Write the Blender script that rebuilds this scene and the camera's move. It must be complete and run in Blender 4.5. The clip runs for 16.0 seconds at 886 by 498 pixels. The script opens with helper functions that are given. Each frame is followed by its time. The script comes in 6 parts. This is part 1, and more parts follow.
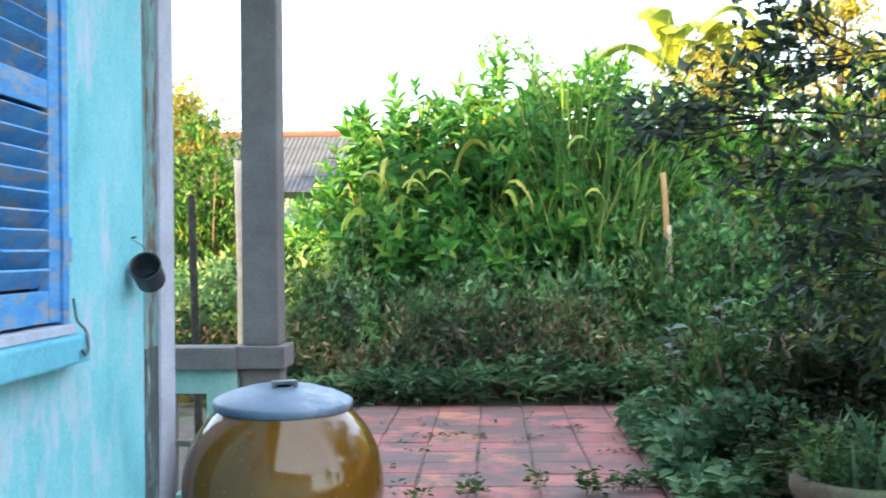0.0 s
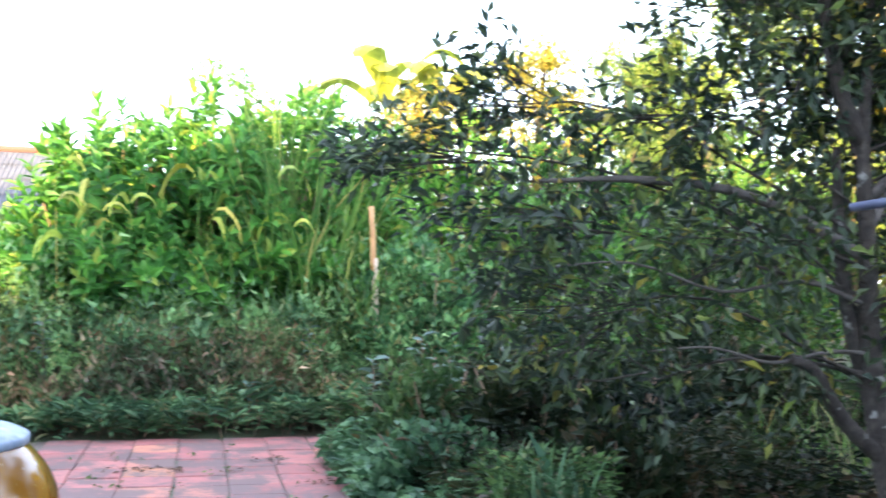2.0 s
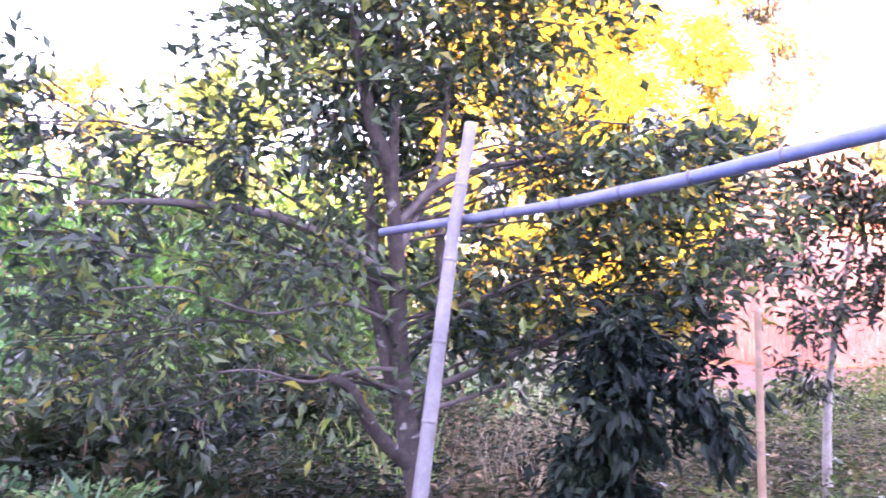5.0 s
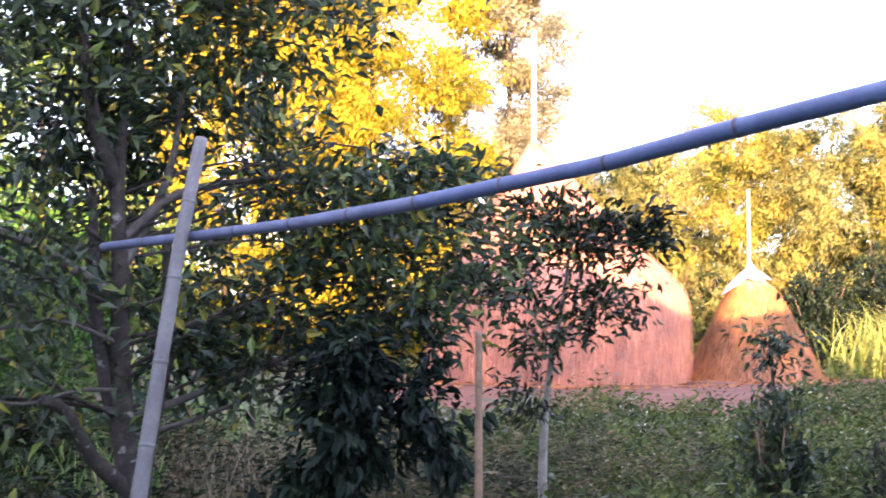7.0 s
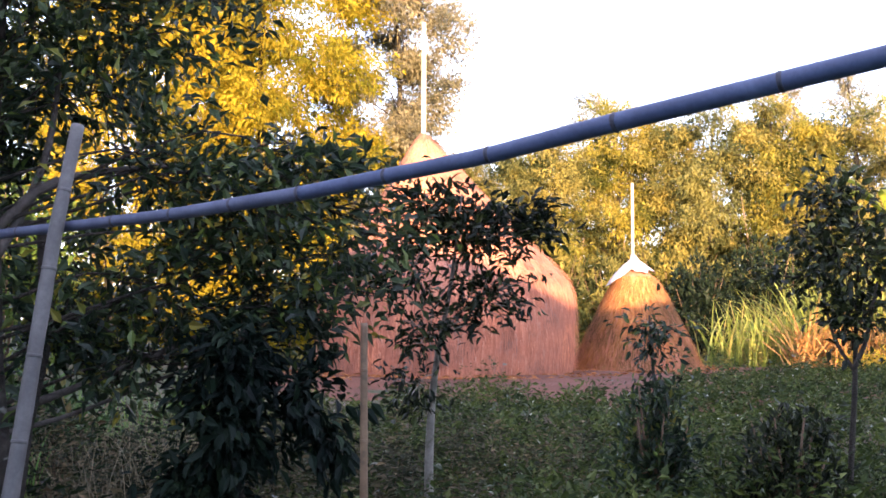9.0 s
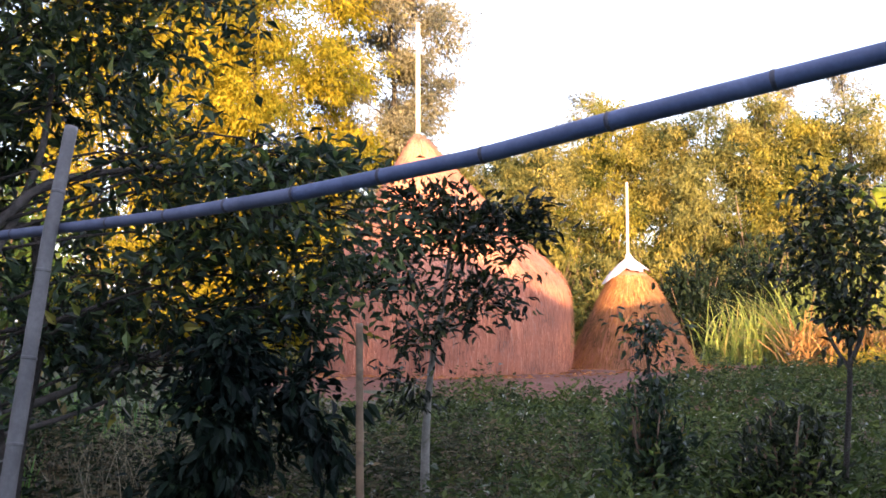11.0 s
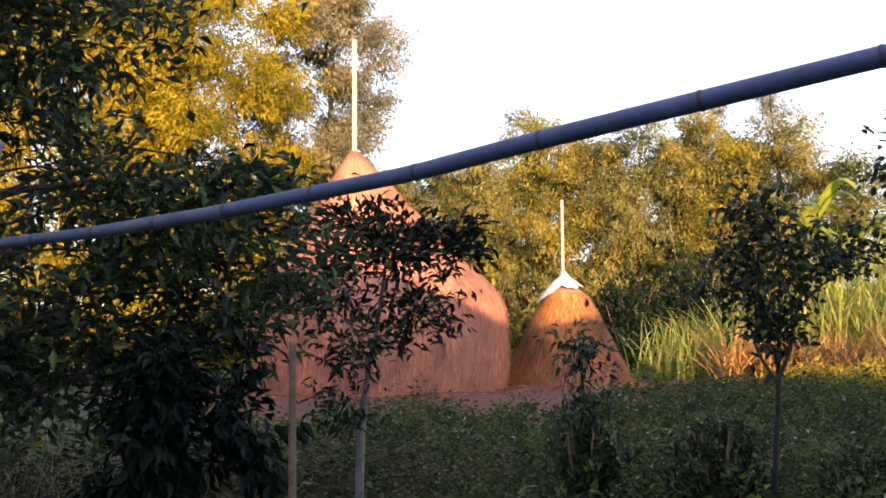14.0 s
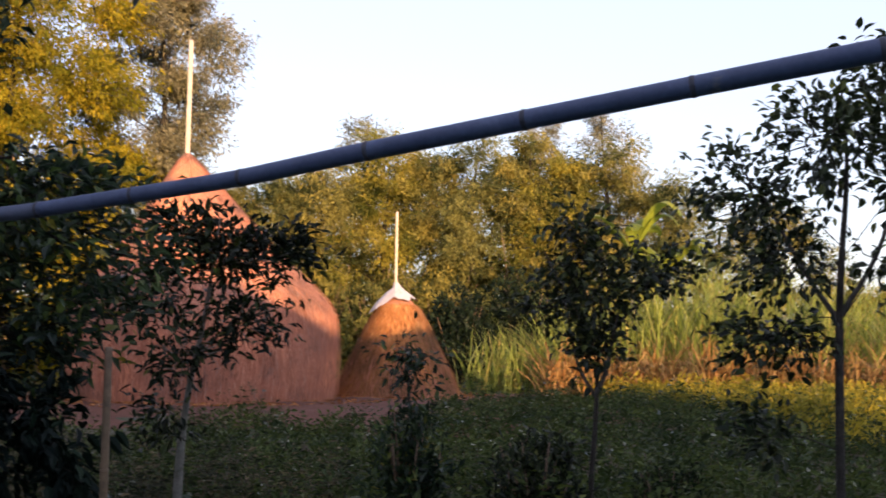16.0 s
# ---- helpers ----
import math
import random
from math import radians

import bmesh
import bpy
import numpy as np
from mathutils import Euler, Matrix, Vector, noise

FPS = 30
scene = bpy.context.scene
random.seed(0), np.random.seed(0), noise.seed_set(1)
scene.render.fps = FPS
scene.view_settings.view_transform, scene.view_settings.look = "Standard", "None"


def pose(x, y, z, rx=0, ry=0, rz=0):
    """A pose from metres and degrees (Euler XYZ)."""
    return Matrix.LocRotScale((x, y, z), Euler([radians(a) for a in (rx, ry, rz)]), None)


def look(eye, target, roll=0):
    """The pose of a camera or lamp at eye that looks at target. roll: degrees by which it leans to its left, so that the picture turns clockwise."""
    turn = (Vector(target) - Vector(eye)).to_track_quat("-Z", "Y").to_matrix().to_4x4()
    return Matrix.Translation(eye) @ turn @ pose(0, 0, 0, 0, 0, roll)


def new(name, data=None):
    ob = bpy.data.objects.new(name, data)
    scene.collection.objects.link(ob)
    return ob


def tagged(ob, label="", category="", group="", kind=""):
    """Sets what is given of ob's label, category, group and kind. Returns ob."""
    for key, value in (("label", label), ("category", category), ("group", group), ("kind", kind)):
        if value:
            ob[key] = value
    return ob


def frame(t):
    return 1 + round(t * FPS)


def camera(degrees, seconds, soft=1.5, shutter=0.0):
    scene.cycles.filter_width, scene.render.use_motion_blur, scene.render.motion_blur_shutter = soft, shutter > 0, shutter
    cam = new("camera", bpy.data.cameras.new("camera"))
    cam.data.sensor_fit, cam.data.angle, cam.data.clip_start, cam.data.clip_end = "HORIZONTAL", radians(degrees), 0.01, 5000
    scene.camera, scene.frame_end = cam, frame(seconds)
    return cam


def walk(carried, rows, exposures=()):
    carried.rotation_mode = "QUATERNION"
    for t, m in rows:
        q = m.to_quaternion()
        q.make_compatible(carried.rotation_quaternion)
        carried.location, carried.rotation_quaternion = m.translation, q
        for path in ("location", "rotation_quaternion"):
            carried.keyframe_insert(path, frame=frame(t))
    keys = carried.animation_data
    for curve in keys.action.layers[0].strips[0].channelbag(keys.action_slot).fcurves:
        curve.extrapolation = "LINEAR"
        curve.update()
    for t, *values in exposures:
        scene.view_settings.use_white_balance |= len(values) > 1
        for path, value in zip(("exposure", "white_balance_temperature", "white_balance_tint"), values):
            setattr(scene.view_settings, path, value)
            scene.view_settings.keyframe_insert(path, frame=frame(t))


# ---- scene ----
# The camera turns slowly on the spot, held at eye height.
cam = camera(44.85, 16.0, soft=1.7, shutter=0.5)
ROWS = [
    (0.0, 0.000, 0.000, 1.550, 2.50, 0.02, 0.48),
    (0.5, 0.012, 0.000, 1.550, -0.50, 0.58, -0.20),
    (1.0, 0.027, -0.000, 1.550, -4.09, 1.28, -0.54),
    (1.5, 0.042, -0.002, 1.550, -7.77, 1.47, -0.36),
    (2.0, 0.061, -0.005, 1.550, -12.72, 1.71, -0.97),
    (2.5, 0.078, -0.010, 1.550, -17.10, 1.33, -1.10),
    (3.0, 0.093, -0.015, 1.550, -21.03, 1.82, -0.80),
    (3.5, 0.108, -0.021, 1.550, -24.86, 1.74, -0.37),
    (4.0, 0.121, -0.028, 1.550, -28.52, 1.75, -0.34),
    (4.5, 0.138, -0.038, 1.550, -33.42, 2.80, -0.06),
    (4.7, 0.141, -0.040, 1.550, -34.37, 3.01, 0.07),
    (6.8, 0.184, -0.078, 1.550, -48.55, 3.88, -0.27),
    (7.0, 0.187, -0.082, 1.550, -49.64, 4.26, -0.45),
    (7.5, 0.192, -0.087, 1.550, -51.49, 4.38, -0.41),
    (8.0, 0.196, -0.093, 1.550, -53.09, 4.18, -0.21),
    (8.5, 0.200, -0.098, 1.550, -54.75, 3.95, -0.36),
    (8.7, 0.201, -0.100, 1.550, -55.30, 3.84, -0.38),
    (10.8, 0.202, -0.101, 1.550, -55.68, 3.80, 0.21),
    (11.0, 0.202, -0.101, 1.550, -55.71, 3.83, 0.12),
    (11.5, 0.202, -0.100, 1.550, -55.46, 3.68, 0.14),
    (12.0, 0.204, -0.104, 1.550, -56.42, 4.08, 0.09),
    (12.5, 0.207, -0.108, 1.550, -57.75, 4.36, -0.01),
    (13.0, 0.209, -0.111, 1.550, -58.57, 4.58, 0.20),
    (13.5, 0.209, -0.111, 1.550, -58.61, 4.62, 0.19),
    (14.0, 0.210, -0.113, 1.550, -59.06, 4.74, 0.34),
    (14.5, 0.211, -0.115, 1.550, -59.72, 5.08, 0.20),
    (15.0, 0.215, -0.122, 1.550, -61.57, 5.50, 0.26),
    (15.5, 0.221, -0.134, 1.550, -64.87, 5.43, -0.03),
    (16.0, 0.226, -0.145, 1.550, -67.94, 5.33, -0.75),
]
EXPOSURES = [(0.0, 2.87, 5950, 3), (1.0, 3.22, 5880, 9), (2.5, 3.65, 5780, 16), (3.5, 4.5, 5700, 38), (4.5, 4.8, 5880, 61), (7.0, 3.28, 5880, 29), (8.5, 2.5, 5880, 24), (11.0, 2.2, 5980, 21), (14.5, 1.40, 6180, 20), (16.0, 1.0, 6120, 20)]
walk(cam, [(t, pose(x, y, z, 90 + pitch, roll, yaw)) for t, x, y, z, yaw, pitch, roll in ROWS], EXPOSURES)

# ---- light: a low evening sun behind the house, and the sky ----
SUN_TRAVEL = Vector((0.70, 0.71, 0.0)).normalized()
SUN_HEIGHT = 7.5
world = bpy.data.worlds.new("evening_sky")
scene.world = world
world.use_nodes = True
wn = world.node_tree
sky = wn.nodes.new("ShaderNodeTexSky")
sky.sky_type = "NISHITA"
sky.sun_disc = False
sky.sun_elevation = radians(SUN_HEIGHT)
sky.sun_rotation = math.atan2(-SUN_TRAVEL.x, -SUN_TRAVEL.y)
sky.air_density, sky.dust_density, sky.ozone_density = 1.0, 1.0, 1.0
wn.nodes["Background"].inputs["Strength"].default_value = 0.08
# a thin even veil of haze over the whole sky
veil = wn.nodes.new("ShaderNodeMix")
veil.data_type, veil.blend_type = "RGBA", "ADD"
veil.inputs[0].default_value = 1.0
veil.inputs[7].default_value = (3.9, 4.0, 4.6, 1.0)
wn.links.new(sky.outputs[0], veil.inputs[6])
wn.links.new(veil.outputs[2], wn.nodes["Background"].inputs["Color"])
sun_data = bpy.data.lights.new("sun", "SUN")
sun_data.energy, sun_data.angle, sun_data.color = 5.0, radians(0.6), (1.0, 0.67, 0.29)
sun = new("sun", sun_data)
drop = math.tan(radians(SUN_HEIGHT))
sun.matrix_world = look((-20, -20, 10), Vector((-20, -20, 10)) + SUN_TRAVEL - Vector((0, 0, drop)))

rng = np.random.RandomState(7)


# ---- materials ----
def base_material(name, rough=0.7, metal=0.0):
    m = bpy.data.materials.new(name)
    m.use_nodes = True
    b = m.node_tree.nodes["Principled BSDF"]
    b.inputs["Roughness"].default_value = rough
    b.inputs["Metallic"].default_value = metal
    return m, m.node_tree, b


def ramp(nt, stops):
    r = nt.nodes.new("ShaderNodeValToRGB")
    while len(r.color_ramp.elements) < len(stops):
        r.color_ramp.elements.new(0.5)
    for e, (p, c) in zip(r.color_ramp.elements, stops):
        e.position, e.color = p, (*c, 1.0)
    return r


def noise_node(nt, scale, detail=5.0, rough=0.6, stretch=None, coords="Object"):
    tc = nt.nodes.new("ShaderNodeTexCoord")
    n = nt.nodes.new("ShaderNodeTexNoise")
    n.inputs["Scale"].default_value = scale
    n.inputs["Detail"].default_value = detail
    n.inputs["Roughness"].default_value = rough
    if stretch:
        mp = nt.nodes.new("ShaderNodeMapping")
        mp.inputs["Scale"].default_value = stretch
        nt.links.new(tc.outputs[coords], mp.inputs[0])
        nt.links.new(mp.outputs[0], n.inputs["Vector"])
    else:
        nt.links.new(tc.outputs[coords], n.inputs["Vector"])
    return n


def mix_colour(nt, fac, a, b, mode="MIX"):
    m = nt.nodes.new("ShaderNodeMix")
    m.data_type, m.blend_type = "RGBA", mode
    for sock, val in ((m.inputs[0], fac), (m.inputs[6], a), (m.inputs[7], b)):
        if isinstance(val, (int, float)):
            sock.default_value = val
        elif isinstance(val, tuple):
            sock.default_value = (*val, 1.0)
        else:
            nt.links.new(val, sock)
    return m.outputs[2]


def bumped(nt, b, height, strength=0.3, distance=0.01):
    n = nt.nodes.new("ShaderNodeBump")
    n.inputs["Strength"].default_value, n.inputs["Distance"].default_value = strength, distance
    nt.links.new(height, n.inputs["Height"])
    nt.links.new(n.outputs[0], b.inputs["Normal"])


def worn(name, stops, scale=3.0, fine=40.0, rough=0.8, bump=0.3, dist=0.01, stain=None, stain_scale=1.2, stain_range=(0.5, 0.65), stretch=None, metal=0.0):
    """Colour in two scales, with stains of a colour of their own."""
    m, nt, b = base_material(name, rough, metal)
    big = noise_node(nt, scale, 6.0, 0.65, stretch)
    small = noise_node(nt, fine, 4.0, 0.7)
    r = ramp(nt, stops)
    nt.links.new(big.outputs[0], r.inputs[0])
    grain = ramp(nt, [(0.25, (0.72, 0.72, 0.72)), (0.75, (1.0, 1.0, 1.0))])
    nt.links.new(small.outputs[0], grain.inputs[0])
    col = mix_colour(nt, 1.0, r.outputs[0], grain.outputs[0], "MULTIPLY")
    if stain:
        st = noise_node(nt, stain_scale, 7.0, 0.7, stretch)
        sr = ramp(nt, [(stain_range[0], (0, 0, 0)), (stain_range[1], (1, 1, 1))])
        nt.links.new(st.outputs[0], sr.inputs[0])
        col = mix_colour(nt, sr.outputs[0], col, stain)
    nt.links.new(col, b.inputs["Base Color"])
    bumped(nt, b, small.outputs[0], bump, dist)
    return m


def leaf_material(name, stops, shine=0.45, through_light=0.35, gloss=0.22, clump=1.1, each=False, vary=False):
    """Leaves: each one takes its own colour; some light passes through them."""
    m, nt, b = base_material(name, shine)
    b.inputs["Specular IOR Level"].default_value = gloss
    geo = nt.nodes.new("ShaderNodeNewGeometry")
    r = ramp(nt, stops)
    nt.links.new(geo.outputs["Random Per Island"], r.inputs[0])
    n = noise_node(nt, 14.0, 3.0)
    g = ramp(nt, [(0.3, (0.7, 0.7, 0.7)), (0.7, (1.0, 1.0, 1.0))])
    nt.links.new(n.outputs[0], g.inputs[0])
    col = mix_colour(nt, 1.0, r.outputs[0], g.outputs[0], "MULTIPLY")
    # Tone differs by clump; cool darks and warm lights also imitate shadowed gaps.
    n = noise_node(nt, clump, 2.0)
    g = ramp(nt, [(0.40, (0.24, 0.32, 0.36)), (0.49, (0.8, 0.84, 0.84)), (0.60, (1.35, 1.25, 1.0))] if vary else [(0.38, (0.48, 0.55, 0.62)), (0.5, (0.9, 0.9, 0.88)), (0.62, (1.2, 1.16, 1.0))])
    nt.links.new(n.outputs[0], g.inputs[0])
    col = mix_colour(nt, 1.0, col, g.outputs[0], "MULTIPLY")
    if each:
        info = nt.nodes.new("ShaderNodeObjectInfo")
        g = ramp(nt, [(0.0, (0.55, 0.62, 0.6)), (0.5, (0.9, 0.9, 0.9)), (1.0, (1.25, 1.12, 0.95))])
        nt.links.new(info.outputs["Random"], g.inputs[0])
        col = mix_colour(nt, 1.0, col, g.outputs[0], "MULTIPLY")
    nt.links.new(col, b.inputs["Base Color"])
    tr = nt.nodes.new("ShaderNodeBsdfTranslucent")
    nt.links.new(col, tr.inputs[0])
    mx = nt.nodes.new("ShaderNodeMixShader")
    mx.inputs[0].default_value = through_light
    out = nt.nodes["Material Output"]
    nt.links.new(b.outputs[0], mx.inputs[1])
    nt.links.new(tr.outputs[0], mx.inputs[2])
    nt.links.new(mx.outputs[0], out.inputs[0])
    return m


M_WALL = worn("turquoise_limewash", [(0.28, (0.19, 0.52, 0.57)), (0.45, (0.25, 0.65, 0.70)), (0.62, (0.33, 0.70, 0.75)), (0.8, (0.46, 0.72, 0.77))], 2.2, 60, 0.85, 0.35, 0.004,
              stain=(0.56, 0.58, 0.66), stain_scale=2.6, stain_range=(0.54, 0.68), stretch=(1, 1.5, 0.8))
M_MOULD = worn("mouldy_plaster", [(0.3, (0.10, 0.17, 0.15)), (0.5, (0.19, 0.34, 0.33)), (0.75, (0.33, 0.46, 0.45))], 5.0, 50, 0.9, 0.5, 0.006,
               stain=(0.13, 0.085, 0.06), stain_scale=7.0, stain_range=(0.50, 0.58), stretch=(1, 2.0, 0.7))
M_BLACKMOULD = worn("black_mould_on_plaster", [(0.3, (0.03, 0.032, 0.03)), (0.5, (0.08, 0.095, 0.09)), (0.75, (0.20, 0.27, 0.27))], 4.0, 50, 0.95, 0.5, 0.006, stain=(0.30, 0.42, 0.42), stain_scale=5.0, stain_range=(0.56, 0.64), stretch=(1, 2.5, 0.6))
M_CONCRETE = worn("grey_concrete", [(0.3, (0.15, 0.128, 0.118)), (0.6, (0.22, 0.19, 0.177)), (0.85, (0.31, 0.275, 0.26))], 4.0, 70, 0.9, 0.4, 0.004,
                  stain=(0.17, 0.15, 0.14), stain_scale=5.0, stain_range=(0.6, 0.72))
M_PALE = worn("pale_plaster", [(0.3, (0.44, 0.43, 0.50)), (0.7, (0.62, 0.61, 0.68))], 5.0, 70, 0.9, 0.3, 0.004)
M_MINT = worn("mint_paint", [(0.3, (0.30, 0.52, 0.44)), (0.7, (0.45, 0.66, 0.58))], 3.0, 50, 0.85, 0.3, 0.004, stain=(0.5, 0.52, 0.5), stain_range=(0.6, 0.7))
M_BLUE = worn("worn_blue_paint", [(0.3, (0.065, 0.25, 0.60)), (0.55, (0.105, 0.36, 0.73)), (0.8, (0.18, 0.45, 0.78))], 6.0, 80, 0.6, 0.3, 0.003,
              stain=(0.30, 0.31, 0.34), stain_scale=7.0, stain_range=(0.50, 0.62), stretch=(1, 0.8, 2.6))
M_DARK = worn("room_darkness", [(0.3, (0.02, 0.022, 0.025)), (0.7, (0.04, 0.042, 0.045))], 3.0, 30, 0.9)
M_SILL = worn("turquoise_sill_paint", [(0.3, (0.13, 0.47, 0.60)), (0.7, (0.22, 0.60, 0.72))], 5.0, 60, 0.75, 0.3, 0.003, stain=(0.5, 0.5, 0.52), stain_range=(0.62, 0.7))
M_TIN = worn("blackened_tin", [(0.3, (0.03, 0.035, 0.04)), (0.7, (0.10, 0.11, 0.12))], 18.0, 80, 0.5, 0.3, 0.002, metal=0.4)
M_LID = worn("blue_grey_lid", [(0.3, (0.10, 0.15, 0.22)), (0.7, (0.16, 0.22, 0.31))], 5.0, 70, 0.45, 0.15, 0.002, stain=(0.27, 0.31, 0.37), stain_scale=3.0)
M_METAL = worn("dull_metal", [(0.3, (0.12, 0.13, 0.14)), (0.7, (0.22, 0.23, 0.25))], 12.0, 60, 0.4, 0.2, 0.001, metal=0.7)
M_SOIL = worn("red_brown_soil", [(0.3, (0.06, 0.045, 0.03)), (0.55, (0.11, 0.075, 0.05)), (0.8, (0.17, 0.11, 0.075))], 0.6, 9.0, 0.95, 0.6, 0.05,
              stain=(0.035, 0.05, 0.018), stain_scale=0.35, stain_range=(0.40, 0.52))
M_BARE = worn("bare_pinkish_earth", [(0.3, (0.08, 0.028, 0.016)), (0.6, (0.15, 0.053, 0.03)), (0.85, (0.25, 0.10, 0.06))], 0.9, 12.0, 0.95, 0.6, 0.04)
M_MORTAR = worn("dark_mortar", [(0.3, (0.08, 0.06, 0.05)), (0.7, (0.16, 0.13, 0.11))], 4.0, 40, 0.95, 0.4, 0.01, stain=(0.05, 0.08, 0.03), stain_scale=2.0)
M_BARK = worn("grey_brown_bark", [(0.3, (0.024, 0.019, 0.016)), (0.55, (0.055, 0.044, 0.037)), (0.85, (0.125, 0.105, 0.092))], 13.0, 60, 0.95, 1.0, 0.02, stain=(0.26, 0.25, 0.23), stain_scale=7.0, stain_range=(0.62, 0.68))
M_PALEBARK = worn("pale_bark", [(0.3, (0.17, 0.15, 0.13)), (0.7, (0.36, 0.335, 0.30))], 9.0, 60, 0.9, 0.6, 0.01, stain=(0.09, 0.085, 0.065), stain_scale=8.0, stain_range=(0.52, 0.62))
# Weathered rail: the blue of skylight in shade is put into its colour.
M_BAMBOO = worn("sky_tinted_weathered_bamboo", [(0.3, (0.043, 0.060, 0.132)), (0.55, (0.067, 0.089, 0.182)), (0.8, (0.112, 0.138, 0.25))], 7.0, 70, 0.55, 0.2, 0.003, stain=(0.17, 0.16, 0.16), stain_scale=6.0, stain_range=(0.62, 0.72))
M_TIP = worn("grey_tip_bamboo", [(0.3, (0.060, 0.072, 0.13)), (0.55, (0.092, 0.106, 0.178)), (0.8, (0.142, 0.156, 0.24))], 7.0, 70, 0.6, 0.2, 0.003)
M_LIMB = worn("pale_bough_bark", [(0.3, (0.06, 0.051, 0.046)), (0.6, (0.11, 0.094, 0.086)), (0.85, (0.18, 0.16, 0.145))], 12.0, 60, 0.95, 0.8, 0.01)
M_UPRIGHT = worn("pale_grey_bamboo", [(0.3, (0.088, 0.082, 0.085)), (0.55, (0.138, 0.129, 0.130)), (0.8, (0.205, 0.192, 0.19))], 7.0, 70, 0.6, 0.2, 0.003, stain=(0.13, 0.12, 0.125), stain_scale=6.0, stain_range=(0.62, 0.72))
M_JOINT = worn("bamboo_joint", [(0.3, (0.042, 0.0412, 0.0616)), (0.7, (0.0714, 0.0693, 0.1008))], 20.0, 70, 0.6, 0.2, 0.002)
M_TANBAMBOO = worn("tan_bamboo", [(0.3, (0.24, 0.152, 0.0902)), (0.7, (0.368, 0.256, 0.164))], 8.0, 70, 0.55, 0.2, 0.003)
M_STAKE = worn("brown_bamboo", [(0.3, (0.17, 0.10, 0.058)), (0.7, (0.27, 0.175, 0.105))], 8.0, 70, 0.55, 0.3, 0.003, stain=(0.10, 0.07, 0.045), stain_scale=6.0)
M_TANTOP = worn("orange_tan_post_top", [(0.3, (0.42, 0.22, 0.09)), (0.7, (0.58, 0.34, 0.15))], 8.0, 70, 0.6, 0.2, 0.003)
M_SUNPOST = worn("sun_bleached_post", [(0.3, (0.45, 0.33, 0.22)), (0.7, (0.68, 0.55, 0.42))], 9.0, 60, 0.8, 0.3, 0.004)
M_PEELED = worn("peeled_pole_wood", [(0.3, (0.60, 0.47, 0.38)), (0.7, (0.76, 0.63, 0.54))], 5.0, 50, 0.7, 0.2, 0.003)
M_ROOF = worn("weathered_cement_roofing", [(0.3, (0.05, 0.055, 0.07)), (0.6, (0.078, 0.085, 0.107)), (0.85, (0.12, 0.125, 0.15))], 1.5, 14, 0.9, 0.4, 0.02)
M_RIDGE = worn("red_ridge_tile", [(0.3, (0.10, 0.04, 0.035)), (0.7, (0.20, 0.075, 0.06))], 4.0, 20, 0.9)
M_CEMENT = worn("pot_cement", [(0.3, (0.044, 0.0288, 0.0198)), (0.7, (0.096, 0.0648, 0.0462))], 6.0, 50, 0.9, 0.5, 0.006, stain=(0.10, 0.12, 0.06), stain_scale=4.0)
M_SHEET = worn("white_plastic_sheet", [(0.3, (0.50, 0.44, 0.46)), (0.7, (0.66, 0.59, 0.61))], 3.0, 20, 0.4, 0.5, 0.03)
M_STRAWBODY = worn("packed_straw", [(0.3, (0.45, 0.175, 0.11)), (0.55, (0.62, 0.255, 0.165)), (0.8, (0.74, 0.335, 0.225))], 3.0, 40, 0.95, 0.9, 0.05, stretch=(3, 3, 0.5))
# Loose straw: shade's pink and the sun's orange are put into these two colours.
M_STRAW = leaf_material("loose_straw", [(0.0, (0.42, 0.165, 0.105)), (0.3, (0.70, 0.29, 0.19)), (0.8, (0.85, 0.38, 0.26)), (1.0, (0.88, 0.50, 0.37))], 0.7, 0.1)
M_SUNSTRAW = leaf_material("sun_orange_straw", [(0.0, (0.20, 0.075, 0.026)), (0.3, (0.43, 0.165, 0.058)), (0.8, (0.60, 0.265, 0.10)), (1.0, (0.68, 0.36, 0.17))], 0.7, 0.1)
M_DRY = leaf_material("dry_grass", [(0.0, (0.34, 0.16, 0.06)), (0.5, (0.50, 0.28, 0.12)), (1.0, (0.60, 0.42, 0.2))], 0.8, 0.2)
M_PALEGRASS = leaf_material("pale_dead_grass", [(0.0, (0.18, 0.15, 0.09)), (0.5, (0.30, 0.25, 0.16)), (1.0, (0.44, 0.37, 0.25))], 0.8, 0.3)
M_TWIG = worn("brown_stem", [(0.3, (0.12, 0.07, 0.045)), (0.7, (0.22, 0.14, 0.09))], 8.0, 40, 0.9)

L_TREE = leaf_material("fruit_tree_leaf", [(0.0, (0.022, 0.039, 0.024)), (0.45, (0.043, 0.068, 0.038)), (0.80, (0.08, 0.118, 0.05)), (0.93, (0.16, 0.225, 0.05)), (1.0, (0.34, 0.27, 0.05))], 0.38, 0.33, 0.35)
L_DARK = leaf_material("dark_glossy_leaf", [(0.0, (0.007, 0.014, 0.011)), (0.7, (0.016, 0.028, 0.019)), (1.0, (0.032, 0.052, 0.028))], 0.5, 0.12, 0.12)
L_MANGO = leaf_material("young_tree_leaf", [(0.0, (0.013, 0.019, 0.011)), (0.6, (0.026, 0.034, 0.018)), (0.92, (0.05, 0.07, 0.025)), (1.0, (0.18, 0.18, 0.05))], 0.4, 0.25)
